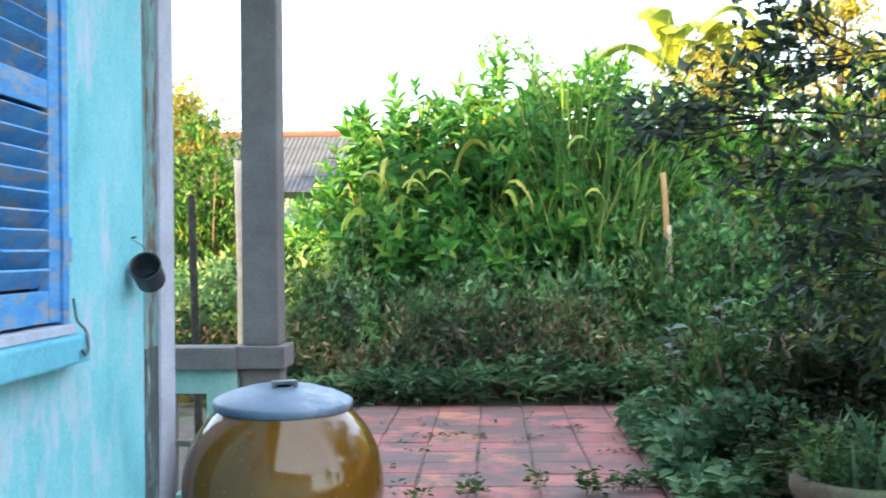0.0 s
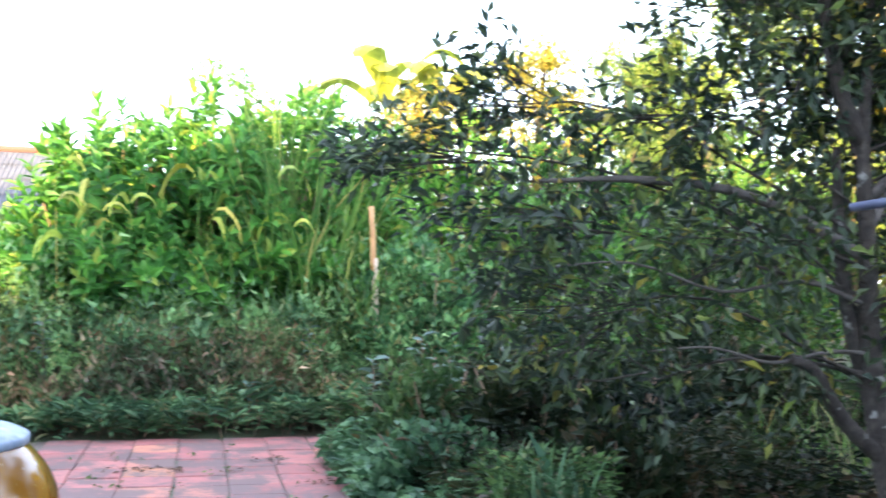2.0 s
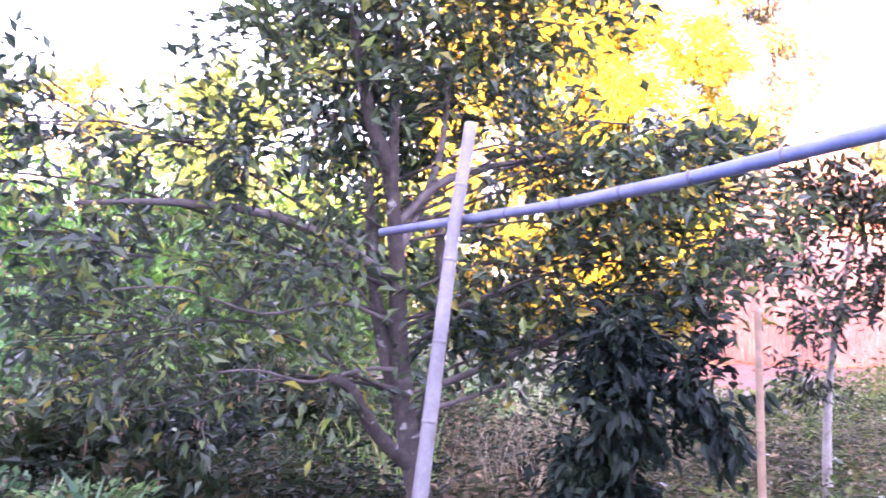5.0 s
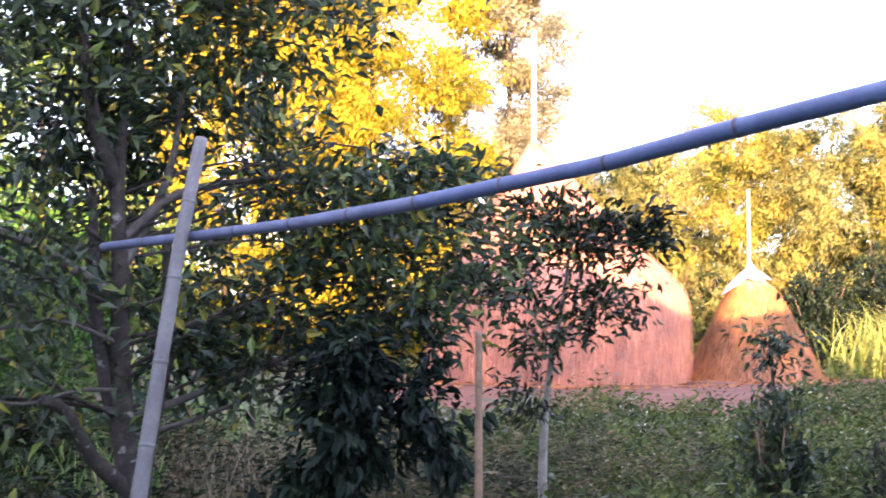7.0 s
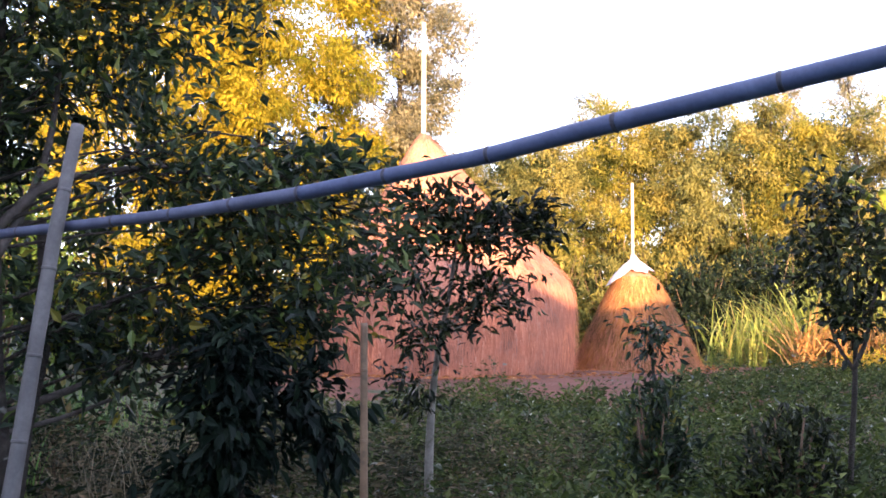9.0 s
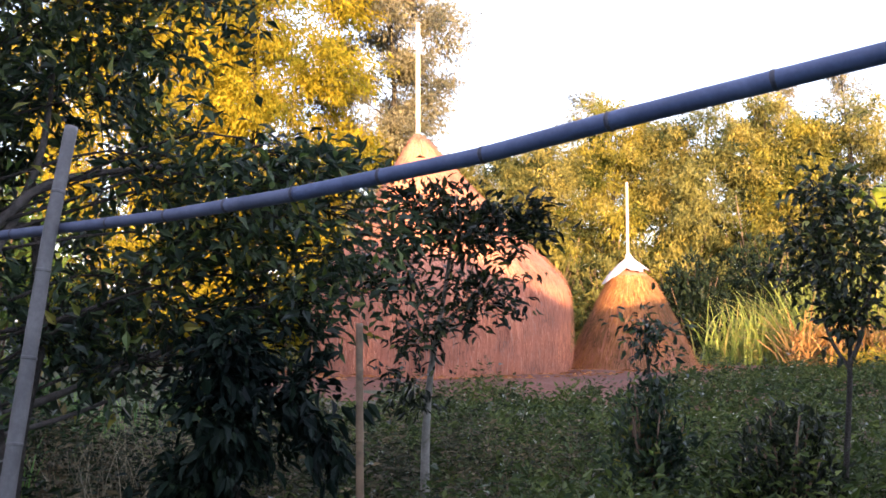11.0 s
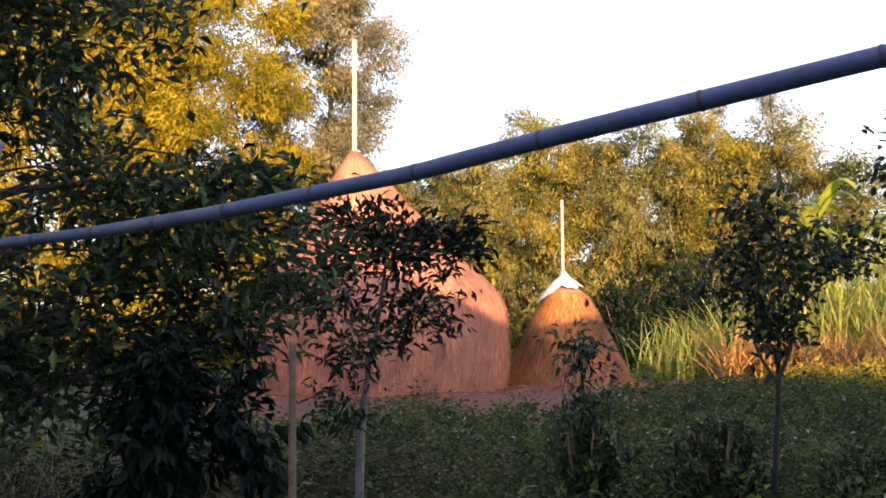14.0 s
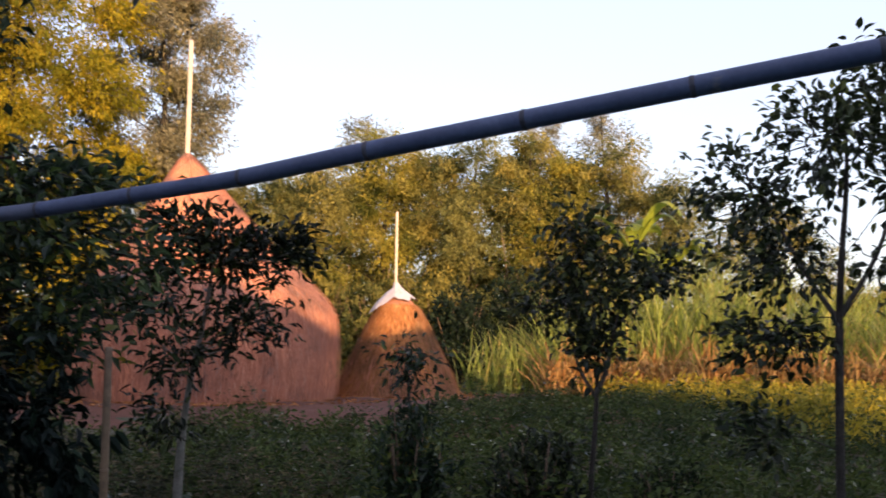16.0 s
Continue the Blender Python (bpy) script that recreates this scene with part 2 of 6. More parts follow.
L_BRIGHT = leaf_material("bright_shrub_leaf", [(0.0, (0.0552, 0.1674, 0.0258)), (0.5, (0.1406, 0.3571, 0.0496)), (0.9, (0.2712, 0.5245, 0.0844)), (1.0, (0.5524, 0.5022, 0.0893))], 0.45, 0.4)
L_GINGER = leaf_material("ginger_leaf", [(0.0, (0.055, 0.19, 0.034)), (0.45, (0.105, 0.33, 0.055)), (0.85, (0.17, 0.44, 0.08)), (0.985, (0.26, 0.50, 0.09)), (1.0, (0.5, 0.40, 0.08))], 0.45, 0.4, 0.25, 1.1, True)
L_CITRUS = leaf_material("citrus_leaf", [(0.0, (0.018, 0.026, 0.014)), (0.5, (0.04, 0.052, 0.024)), (0.9, (0.075, 0.095, 0.034)), (1.0, (0.25, 0.26, 0.06))], 0.42, 0.28, 0.3)
L_THICKET = leaf_material("thicket_leaf", [(0.0, (0.035, 0.095, 0.02)), (0.5, (0.075, 0.19, 0.035)), (0.9, (0.14, 0.29, 0.05)), (1.0, (0.36, 0.31, 0.06))], 0.45, 0.4)
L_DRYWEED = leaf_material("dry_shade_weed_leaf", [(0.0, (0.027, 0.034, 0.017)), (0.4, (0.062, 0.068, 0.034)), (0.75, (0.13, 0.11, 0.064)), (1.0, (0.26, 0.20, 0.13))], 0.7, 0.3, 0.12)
L_ARCH = leaf_material("pale_arching_blade", [(0.0, (0.34, 0.46, 0.08)), (0.5, (0.52, 0.56, 0.11)), (0.75, (0.66, 0.52, 0.12)), (1.0, (0.70, 0.30, 0.07))], 0.55, 0.4)
L_GRASS = leaf_material("tall_grass_blade", [(0.0, (0.06, 0.15, 0.03)), (0.6, (0.15, 0.29, 0.065)), (0.9, (0.28, 0.40, 0.10)), (1.0, (0.56, 0.42, 0.15))], 0.5, 0.4)
L_CANE = leaf_material("cane_blade", [(0.0, (0.20, 0.25, 0.05)), (0.5, (0.36, 0.42, 0.10)), (0.85, (0.50, 0.52, 0.15)), (1.0, (0.58, 0.42, 0.18))], 0.5, 0.35)
L_WEED = leaf_material("weed_leaf", [(0.0, (0.03, 0.07, 0.022)), (0.5, (0.07, 0.14, 0.04)), (0.9, (0.12, 0.20, 0.065)), (1.0, (0.22, 0.15, 0.06))], 0.55, 0.3)
L_HERB = leaf_material("fresh_herb_leaf", [(0.0, (0.056, 0.1495, 0.055)), (0.5, (0.1232, 0.2875, 0.099)), (0.9, (0.2128, 0.391, 0.154)), (1.0, (0.3584, 0.3105, 0.11))], 0.55, 0.35, 0.22, 1.4)
L_GOLDGRASS = leaf_material("sun_gold_field_grass", [(0.0, (0.28, 0.25, 0.03)), (0.5, (0.44, 0.35, 0.04)), (1.0, (0.58, 0.44, 0.06))], 0.6, 0.4, 0.1, 0.8)
L_GREYHERB = leaf_material("grey_green_herb_leaf", [(0.0, (0.085, 0.18, 0.07)), (0.5, (0.19, 0.35, 0.135)), (0.9, (0.30, 0.47, 0.20)), (1.0, (0.46, 0.40, 0.18))], 0.55, 0.35, 0.22, 1.6)
L_EDGE = leaf_material("dull_edge_herb_leaf", [(0.0, (0.035, 0.085, 0.038)), (0.5, (0.10, 0.20, 0.084)), (0.9, (0.20, 0.32, 0.15)), (1.0, (0.30, 0.24, 0.11))], 0.55, 0.35, 0.22, 1.4)
L_BLUISH = leaf_material("bluish_herb_leaf", [(0.0, (0.045, 0.11, 0.05)), (0.6, (0.10, 0.20, 0.09)), (1.0, (0.17, 0.29, 0.15))], 0.5, 0.3, 0.22, 2.0)
L_BROWNWEED = leaf_material("rusty_weed_leaf", [(0.0, (0.06, 0.10, 0.042)), (0.45, (0.13, 0.195, 0.08)), (0.68, (0.20, 0.175, 0.09)), (0.92, (0.31, 0.19, 0.12)), (1.0, (0.48, 0.37, 0.25))], 0.6, 0.3, 0.15, 1.3)
L_FIELD = leaf_material("field_weed_leaf", [(0.0, (0.03, 0.05, 0.014)), (0.5, (0.07, 0.10, 0.026)), (0.975, (0.13, 0.16, 0.042)), (1.0, (0.6, 0.6, 0.55))], 0.6, 0.3)
# Weed leaf colour darkened to imitate the shade under and near the fruit tree.
L_SHADE = leaf_material("shade_darkened_weed_leaf", [(0.0, (0.010, 0.018, 0.008)), (0.5, (0.019, 0.032, 0.012)), (0.85, (0.038, 0.048, 0.019)), (1.0, (0.08, 0.056, 0.032))], 0.6, 0.25, 0.12)
L_YELLOW = leaf_material("yellow_bamboo_leaf", [(0.0, (0.26, 0.25, 0.02)), (0.5, (0.46, 0.375, 0.028)), (1.0, (0.62, 0.47, 0.04))], 0.5, 0.55, 0.1, 0.5)
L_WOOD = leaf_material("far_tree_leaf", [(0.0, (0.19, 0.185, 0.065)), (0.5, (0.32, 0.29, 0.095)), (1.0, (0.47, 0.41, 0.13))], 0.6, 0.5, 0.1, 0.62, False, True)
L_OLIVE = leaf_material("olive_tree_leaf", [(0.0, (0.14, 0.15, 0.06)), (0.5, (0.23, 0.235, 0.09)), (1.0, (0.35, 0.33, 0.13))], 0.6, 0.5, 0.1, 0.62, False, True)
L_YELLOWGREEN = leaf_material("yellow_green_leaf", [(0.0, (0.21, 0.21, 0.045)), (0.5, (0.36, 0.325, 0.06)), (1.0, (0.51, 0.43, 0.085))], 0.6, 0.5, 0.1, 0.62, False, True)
L_GREENWOOD = leaf_material("green_wood_leaf", [(0.0, (0.10, 0.17, 0.035)), (0.5, (0.19, 0.29, 0.065)), (1.0, (0.33, 0.38, 0.10))], 0.6, 0.5, 0.1, 0.5)
L_GREY = leaf_material("greyish_tree_leaf", [(0.0, (0.24, 0.23, 0.15)), (0.5, (0.34, 0.31, 0.21)), (1.0, (0.45, 0.39, 0.28))], 0.6, 0.5, 0.1, 0.5)
L_BANANA = leaf_material("banana_leaf", [(0.0, (0.18, 0.255, 0.026)), (0.6, (0.31, 0.355, 0.042)), (1.0, (0.5, 0.44, 0.07))], 0.4, 0.45)


def glazed_clay():
    m, nt, b = base_material("brown_glaze", 0.12)
    n = noise_node(nt, 3.0, 5.0, 0.6, (1, 1, 0.5))
    r = ramp(nt, [(0.25, (0.085, 0.036, 0.006)), (0.5, (0.155, 0.07, 0.009)), (0.8, (0.22, 0.105, 0.014))])
    nt.links.new(n.outputs[0], r.inputs[0])
    sp = noise_node(nt, 60.0, 2.0, 0.5)
    s = ramp(nt, [(0.70, (0, 0, 0)), (0.74, (1, 1, 1))])
    nt.links.new(sp.outputs[0], s.inputs[0])
    nt.links.new(mix_colour(nt, s.outputs[0], r.outputs[0], (0.30, 0.22, 0.12)), b.inputs["Base Color"])
    b.inputs["Coat Weight"].default_value = 0.4
    bumped(nt, b, n.outputs[0], 0.15, 0.01)
    return m


def tile_clay():
    m, nt, b = base_material("red_clay_tile", 0.75)
    info = nt.nodes.new("ShaderNodeObjectInfo")
    r = ramp(nt, [(0.0, (0.27, 0.088, 0.078)), (0.5, (0.37, 0.122, 0.112)), (0.85, (0.45, 0.16, 0.135)), (1.0, (0.52, 0.21, 0.11))])
    nt.links.new(info.outputs["Random"], r.inputs[0])
    n = noise_node(nt, 1.7, 8.0, 0.78, None, "Object")
    tc = nt.nodes.new("ShaderNodeNewGeometry")
    nt.links.new(tc.outputs["Position"], n.inputs["Vector"])
    s = ramp(nt, [(0.36, (0, 0, 0)), (0.46, (0.35, 0.35, 0.35)), (0.54, (0.95, 0.95, 0.95))])
    nt.links.new(n.outputs[0], s.inputs[0])
    f = noise_node(nt, 45.0, 4.0)
    g = ramp(nt, [(0.3, (0.75, 0.75, 0.75)), (0.7, (1, 1, 1))])
    nt.links.new(f.outputs[0], g.inputs[0])
    col = mix_colour(nt, 1.0, r.outputs[0], g.outputs[0], "MULTIPLY")
    nt.links.new(mix_colour(nt, s.outputs[0], col, (0.11, 0.075, 0.07)), b.inputs["Base Color"])
    bumped(nt, b, f.outputs[0], 0.35, 0.004)
    return m


M_GLAZE = glazed_clay()
M_TILE = tile_clay()


# ---- mesh helpers ----
class Soup:
    """Triangles gathered in arrays, to become one mesh."""

    def __init__(self):
        self.v, self.f, self.n = [], [], 0

    def add(self, v, f):
        self.v.append(np.asarray(v, float).reshape(-1, 3))
        self.f.append(np.asarray(f, int).reshape(-1, 3) + self.n)
        self.n += len(self.v[-1])
        return self

    def mesh(self, name, material, smooth=False):
        v, f = np.concatenate(self.v), np.concatenate(self.f)
        me = bpy.data.meshes.new(name)
        me.vertices.add(len(v))
        me.vertices.foreach_set("co", v.ravel())
        me.loops.add(len(f) * 3)
        me.loops.foreach_set("vertex_index", f.ravel())
        me.polygons.add(len(f))
        me.polygons.foreach_set("loop_start", np.arange(0, len(f) * 3, 3))
        me.polygons.foreach_set("use_smooth", np.full(len(f), smooth))
        me.update()
        me.materials.append(material)
        return me


def thing(name, label, category, at=(0, 0, 0), group="", kind=""):
    ob = new(name)
    ob.empty_display_size = 0.1
    ob.location = at
    return tagged(ob, label, category, group, kind)


def part(name, geometry, material, parent=None, label="", smooth=False, kind=""):
    """One mesh object under a thing or a part; geometry is a Soup or a bmesh, in the parent's space."""
    if isinstance(geometry, Soup):
        me = geometry.mesh(name, material, smooth)
    else:
        me = bpy.data.meshes.new(name)
        if smooth:
            for f in geometry.faces:
                f.smooth = True
        geometry.to_mesh(me)
        geometry.free()
        me.materials.append(material)
    ob = new(name, me)
    ob.parent = parent
    return tagged(ob, label, kind=kind)


def box(x0, x1, y0, y1, z0, z1, bevel=0.006, bm=None):
    bm = bm or bmesh.new()
    made = bmesh.ops.create_cube(bm, size=1.0)
    bmesh.ops.transform(bm, verts=made["verts"], matrix=Matrix.Translation(((x0 + x1) / 2, (y0 + y1) / 2, (z0 + z1) / 2)) @ Matrix.Diagonal((x1 - x0, y1 - y0, z1 - z0, 1)))
    if bevel:
        edges = list({e for v in made["verts"] for e in v.link_edges})
        bmesh.ops.bevel(bm, geom=edges, offset=bevel, segments=2, affect="EDGES", profile=0.6)
    return bm


def lathe(profile, sides=48, wobble=0.0):
    """A soup turned about z from (radius, height) pairs."""
    p = np.array(profile, float)
    a = np.linspace(0, 2 * np.pi, sides, endpoint=False)
    w = 1 + wobble * (np.sin(3 * a + 1) + 0.6 * np.sin(5 * a + 2))
    v = np.stack([p[:, None, 0] * np.cos(a) * w, p[:, None, 0] * np.sin(a) * w, p[:, None, 1] + 0 * a], -1).reshape(-1, 3)
    f = []
    for i in range(len(p) - 1):
        for j in range(sides):
            k = (j + 1) % sides
            f += [(i * sides + j, i * sides + k, (i + 1) * sides + k), (i * sides + j, (i + 1) * sides + k, (i + 1) * sides + j)]
    return Soup().add(v, f)


def tube(points, radii, sides=8, soup=None, smooth_steps=0):
    """A tapered, capped tube through points."""
    soup = soup or Soup()
    p = np.array(points, float)
    r = np.array(radii, float)
    if smooth_steps:
        n = len(p)
        t = np.linspace(0, n - 1, (n - 1) * smooth_steps + 1)
        i = np.clip(t.astype(int), 0, n - 2)
        u = (t - i)[:, None]
        q = np.concatenate([2 * p[:1] - p[1:2], p, 2 * p[-1:] - p[-2:-1]])
        a, b, c, d = q[i], q[i + 1], q[i + 2], q[i + 3]
        p = 0.5 * (2 * b + (c - a) * u + (2 * a - 5 * b + 4 * c - d) * u ** 2 + (3 * b - a - 3 * c + d) * u ** 3)
        r = np.interp(t, np.arange(n), r)
    tan = np.gradient(p, axis=0)
    tan /= np.linalg.norm(tan, axis=1)[:, None] + 1e-9
    ref = np.array([0.31, 0.95, 0.05]) if abs(tan[:, 1]).mean() < 0.7 else np.array([0.95, 0.1, 0.3])
    s = np.cross(tan, ref)
    s /= np.linalg.norm(s, axis=1)[:, None] + 1e-9
    u = np.cross(s, tan)
    a = np.linspace(0, 2 * np.pi, sides, endpoint=False)
    v = p[:, None] + r[:, None, None] * (np.cos(a)[:, None] * s[:, None] + np.sin(a)[:, None] * u[:, None])
    n = len(p)
    i, j = np.meshgrid(np.arange(n - 1), np.arange(sides), indexing="ij")
    k = (j + 1) % sides
    A, B, C, D = i * sides + j, i * sides + k, (i + 1) * sides + k, (i + 1) * sides + j
    f = np.concatenate([np.stack([A, B, C], -1).reshape(-1, 3), np.stack([A, C, D], -1).reshape(-1, 3)])
    v = np.concatenate([v.reshape(-1, 3), p[:1], p[-1:]])
    cap = [(n * sides, (q + 1) % sides, q) for q in range(sides)] + [(n * sides + 1, (n - 1) * sides + q, (n - 1) * sides + (q + 1) % sides) for q in range(sides)]
    return soup.add(v, np.concatenate([f, np.array(cap)]))


LEAF_FINE = (np.array([(0, 0, 0), (.5, .3, .10), (.40, .66, .06), (0, 1, -.16), (-.40, .66, .06), (-.5, .3, .10), (0, .35, 0), (0, .7, -.04)]),
             np.array([(0, 1, 6), (1, 2, 7), (1, 7, 6), (2, 3, 7), (0, 6, 5), (6, 7, 4), (6, 4, 5), (7, 3, 4)]))
LEAF_PLAIN = (np.array([(0, 0, 0), (.5, .42, .12), (0, 1, -.08), (-.5, .42, .12)]), np.array([(0, 1, 2), (0, 2, 3)]))


LEAF_MID = (np.array([(0, 0, 0), (.5, .42, .11), (0, 1, -.12), (-.5, .42, .11), (0, .5, -.02)]), np.array([(0, 1, 4), (1, 2, 4), (0, 4, 3), (4, 2, 3)]))
LEAF_SLIVER = (np.array([(.5, .12, .03), (0, 1, -.1), (-.5, .12, .03)]), np.array([(0, 1, 2)]))


def unit(a):
    return a / (np.linalg.norm(a, axis=-1, keepdims=True) + 1e-9)


def leaves(pos, way, length, slim=0.4, shape=LEAF_PLAIN, tilt=0.6, soup=None, rs=rng):
    """Leaves at pos that grow along way; slim is width over length."""
    soup = soup or Soup()
    n = len(pos)
    if not n:
        return soup
    y = unit(way)
    up = unit(np.array([0, 0, 1.0]) + tilt * rs.normal(size=(n, 3)))
    x = unit(np.cross(y, up))
    z = np.cross(x, y)
    T, F = shape
    L = np.broadcast_to(np.asarray(length, float), (n,))[:, None, None]
    v = pos[:, None] + L * (slim * T[:, 0][None, :, None] * x[:, None] + T[:, 1][None, :, None] * y[:, None] + T[:, 2][None, :, None] * z[:, None])
    f = F[None] + (np.arange(n) * len(T))[:, None, None]
    return soup.add(v.reshape(-1, 3), f.reshape(-1, 3))


def blades(pos, height, width, bend, soup=None, steps=4, rs=rng, lean=0.15):
    """Grass blades: narrow strips that rise and bow over."""
    soup = soup or Soup()
    n = len(pos)
    az = rs.uniform(0, 2 * np.pi, n)
    d = np.stack([np.cos(az), np.sin(az), 0 * az], -1)
    tw = az + rs.uniform(0.8, 2.2, n)
    side = np.stack([np.cos(tw), np.sin(tw), 0 * az], -1)
    h = np.broadcast_to(np.asarray(height, float), (n,))
    b = np.broadcast_to(np.asarray(bend, float), (n,))
    t = np.linspace(0, 1, steps + 1)
    out = lean * t[None] * h[:, None] + (b * h)[:, None] * t[None] ** 2.2
    rise = h[:, None] * (t[None] - 0.55 * np.minimum(b, 1.3)[:, None] * t[None] ** 3)
    c = pos[:, None] + out[..., None] * d[:, None] + rise[..., None] * np.array([0, 0, 1.0])
    w = (np.broadcast_to(np.asarray(width, float), (n,))[:, None] * np.array([0.7, 1.0, 0.9, 0.6, 0.06] if steps == 4 else np.linspace(1, 0.08, steps + 1)))[..., None] * side[:, None] * 0.5
    v = np.stack([c - w, c + w], 2).reshape(-1, 3)
    base = (np.arange(n) * 2 * (steps + 1))[:, None]
    k = np.arange(steps) * 2
    f = np.stack([np.stack([base + k, base + k + 1, base + k + 3], -1), np.stack([base + k, base + k + 3, base + k + 2], -1)], 2)
    return soup.add(v, f.reshape(-1, 3))


def ground_height(x, y):
    r = np.hypot(x, y)
    t = np.clip((r - 10.5) / 8.0, 0, 1)
    return 0.48 * t * t * (3 - 2 * t)


def plants(xy, height, per, leaf, stem_soup, leaf_soup, slim=0.4, spread=0.35, shape=LEAF_PLAIN, rs=rng, rise=0.3):
    """Leafy herbs: an upright stem each, with leaves all the way up it."""
    n = len(xy)
    z = ground_height(xy[:, 0], xy[:, 1])
    base = np.column_stack([xy, z])
    u, w = xy[:, 0], xy[:, 1]
    clump = 0.82 + 0.20 * np.sin(1.9 * u + 1.1) * np.sin(2.3 * w + 0.4) + 0.16 * np.sin(4.3 * u - 2.9 * w) + 0.12 * np.sin(0.7 * u + 1.3 * w)
    h = np.broadcast_to(np.asarray(height, float), (n,)) * rs.uniform(0.6, 1.25, n) * clump
    leanv = rs.normal(0, 0.22, (n, 2)) * h[:, None]
    top = base + np.column_stack([leanv, h])
    if stem_soup is not None:
        w = np.column_stack([rs.normal(size=(n, 2)), np.zeros(n)])
        w = unit(w) * 0.004
        v = np.stack([base - w, base + w, top], 1).reshape(-1, 3)
        stem_soup.add(v, np.arange(3 * n).reshape(-1, 3))
    t = rs.uniform(0.12, 1.0, (n, per)) ** 0.8
    az = rs.uniform(0, 2 * np.pi, (n, per))
    d = np.stack([np.cos(az), np.sin(az), rs.uniform(-0.2, 0.9, (n, per)) * rise * 2], -1)
    off = unit(d) * (spread * h[:, None] * (1.05 - 0.6 * t) * rs.uniform(0.1, 1.0, (n, per)))[..., None]
    p = base[:, None] + (top - base)[:, None] * t[..., None] + off
    size = leaf * rs.uniform(0.5, 1.3, (n, per)) * rs.uniform(0.7, 1.2, (n, 1))
    return leaves(p.reshape(-1, 3), d.reshape(-1, 3), size.ravel(), slim, shape, 0.7, leaf_soup, rs)


def along(path, t):
    p = np.array(path, float)
    s = np.r_[0, np.cumsum(np.linalg.norm(np.diff(p, axis=0), axis=1))]
    t = np.asarray(t) * s[-1]
    return np.stack([np.interp(t, s, p[:, k]) for k in range(3)], -1)


def grow_tree(name, label, at, trunk, radii, clouds, leaf, leaf_mat, bark, slim=0.38, per_twig=14, shape=LEAF_FINE, droop=0.0, seed=1, limbs=(), category="tree", group="", tilt=0.6, twig=0.006, sprig=0.16):
    """A tree: a tapered trunk, limbs to each cloud of foliage, twigs inside it, leaves along the twigs.
    clouds: (x, y, z, rx, ry, rz, twigs, from which height fraction of the trunk). limbs: (points, radii) bare boughs."""
    rs = np.random.RandomState(seed)
    tree = thing(name, label, category, at, group)
    part("trunk", tube(trunk, radii, 10, smooth_steps=5), bark, tree, smooth=True)
    for pts, rad in limbs:
        part("limb", tube(pts, rad, 7, smooth_steps=4), M_LIMB if rad[0] < 0.04 else bark, tree, smooth=True)
    boughs, foliage = Soup(), Soup()
    for cx, cy, cz, rx, ry, rz, count, frac in clouds:
        c = np.array((cx, cy, cz), float)
        root = along(trunk, min(0.97, max(0.05, frac + rs.uniform(-0.06, 0.06))))
        mid = root * 0.45 + c * 0.55 + np.array([0, 0, 0.12 * np.linalg.norm(c - root)]) + rs.normal(0, 0.05, 3) * np.linalg.norm(c - root)
        r0 = np.interp(frac, np.linspace(0, 1, len(radii)), radii)
        tube([root, mid, c], [r0 * 0.20, r0 * 0.14, r0 * 0.07], 6, boughs, 3)
        q = unit(rs.normal(size=(count, 3))) * (rs.uniform(0.08, 1.0, (count, 1)) ** 0.45) * np.array([rx, ry, rz])
        ends = c + q
        starts = c + q * rs.uniform(0.15, 0.55, (count, 1)) + (mid - c) * rs.uniform(0, 0.5, (count, 1))
        step = 2 if twig < 0.01 else 6
        for a, b in zip(starts[:: step], ends[:: step]):
            tube([a, (a + b) / 2 + rs.normal(0, 0.02, 3), b], [twig, twig * 0.8, twig * 0.4], 4, boughs)
        outward = unit(ends - starts)
        t = rs.uniform(-1.0, 1.0, (count, per_twig, 1))
        pos = ends[:, None] + outward[:, None] * t * sprig + rs.normal(0, sprig * 0.35, (count, per_twig, 3))
        way = outward[:, None] * 0.7 + rs.normal(0, 0.55, (count, per_twig, 3)) + np.array([0, 0, -droop])
        size = leaf * rs.uniform(0.55, 1.2, count * per_twig)
        leaves(pos.reshape(-1, 3), way.reshape(-1, 3), size, slim, shape, tilt, foliage, rs)
    part("branchwork", boughs, bark, tree, smooth=True, kind="stuff")
    part("crown", foliage, leaf_mat, tree)
    return tree


# ---- the ground ----
def ground():
    a = np.radians(np.arange(0, 360, 3.0))
    r = np.concatenate([np.linspace(0.5, 30, 60), 30 * 1.16 ** np.arange(1, 26)])
    R, A = np.meshgrid(r, a, indexing="ij")
    x, y = R * np.cos(A), R * np.sin(A)
    z = ground_height(x, y) - 0.03
    bumps = np.array([noise.noise(Vector((u * 0.35, w * 0.35, 0))) for u, w in zip(x.ravel(), y.ravel())]).reshape(x.shape)
    z = z + np.where((R > 10) & (R < 60), 0.07, 0.01) * bumps
    v = np.stack([x, y, z], -1).reshape(-1, 3)
    n, k = R.shape
    i, j = np.meshgrid(np.arange(n - 1), np.arange(k), indexing="ij")
    q = (j + 1) % k
    f = np.concatenate([np.stack([i * k + j, (i + 1) * k + j, (i + 1) * k + q], -1).reshape(-1, 3), np.stack([i * k + j, (i + 1) * k + q, i * k + q], -1).reshape(-1, 3)])
    v = np.concatenate([v, [(0, 0, -0.03)]])
    f = np.concatenate([f, [(len(v) - 1, j, (j + 1) % k) for j in range(k)]])
    ob = part("ground", Soup().add(v, f), M_SOIL, None, "red-brown garden soil with grassy patches", True)
    tagged(ob, category="ground", kind="structure")


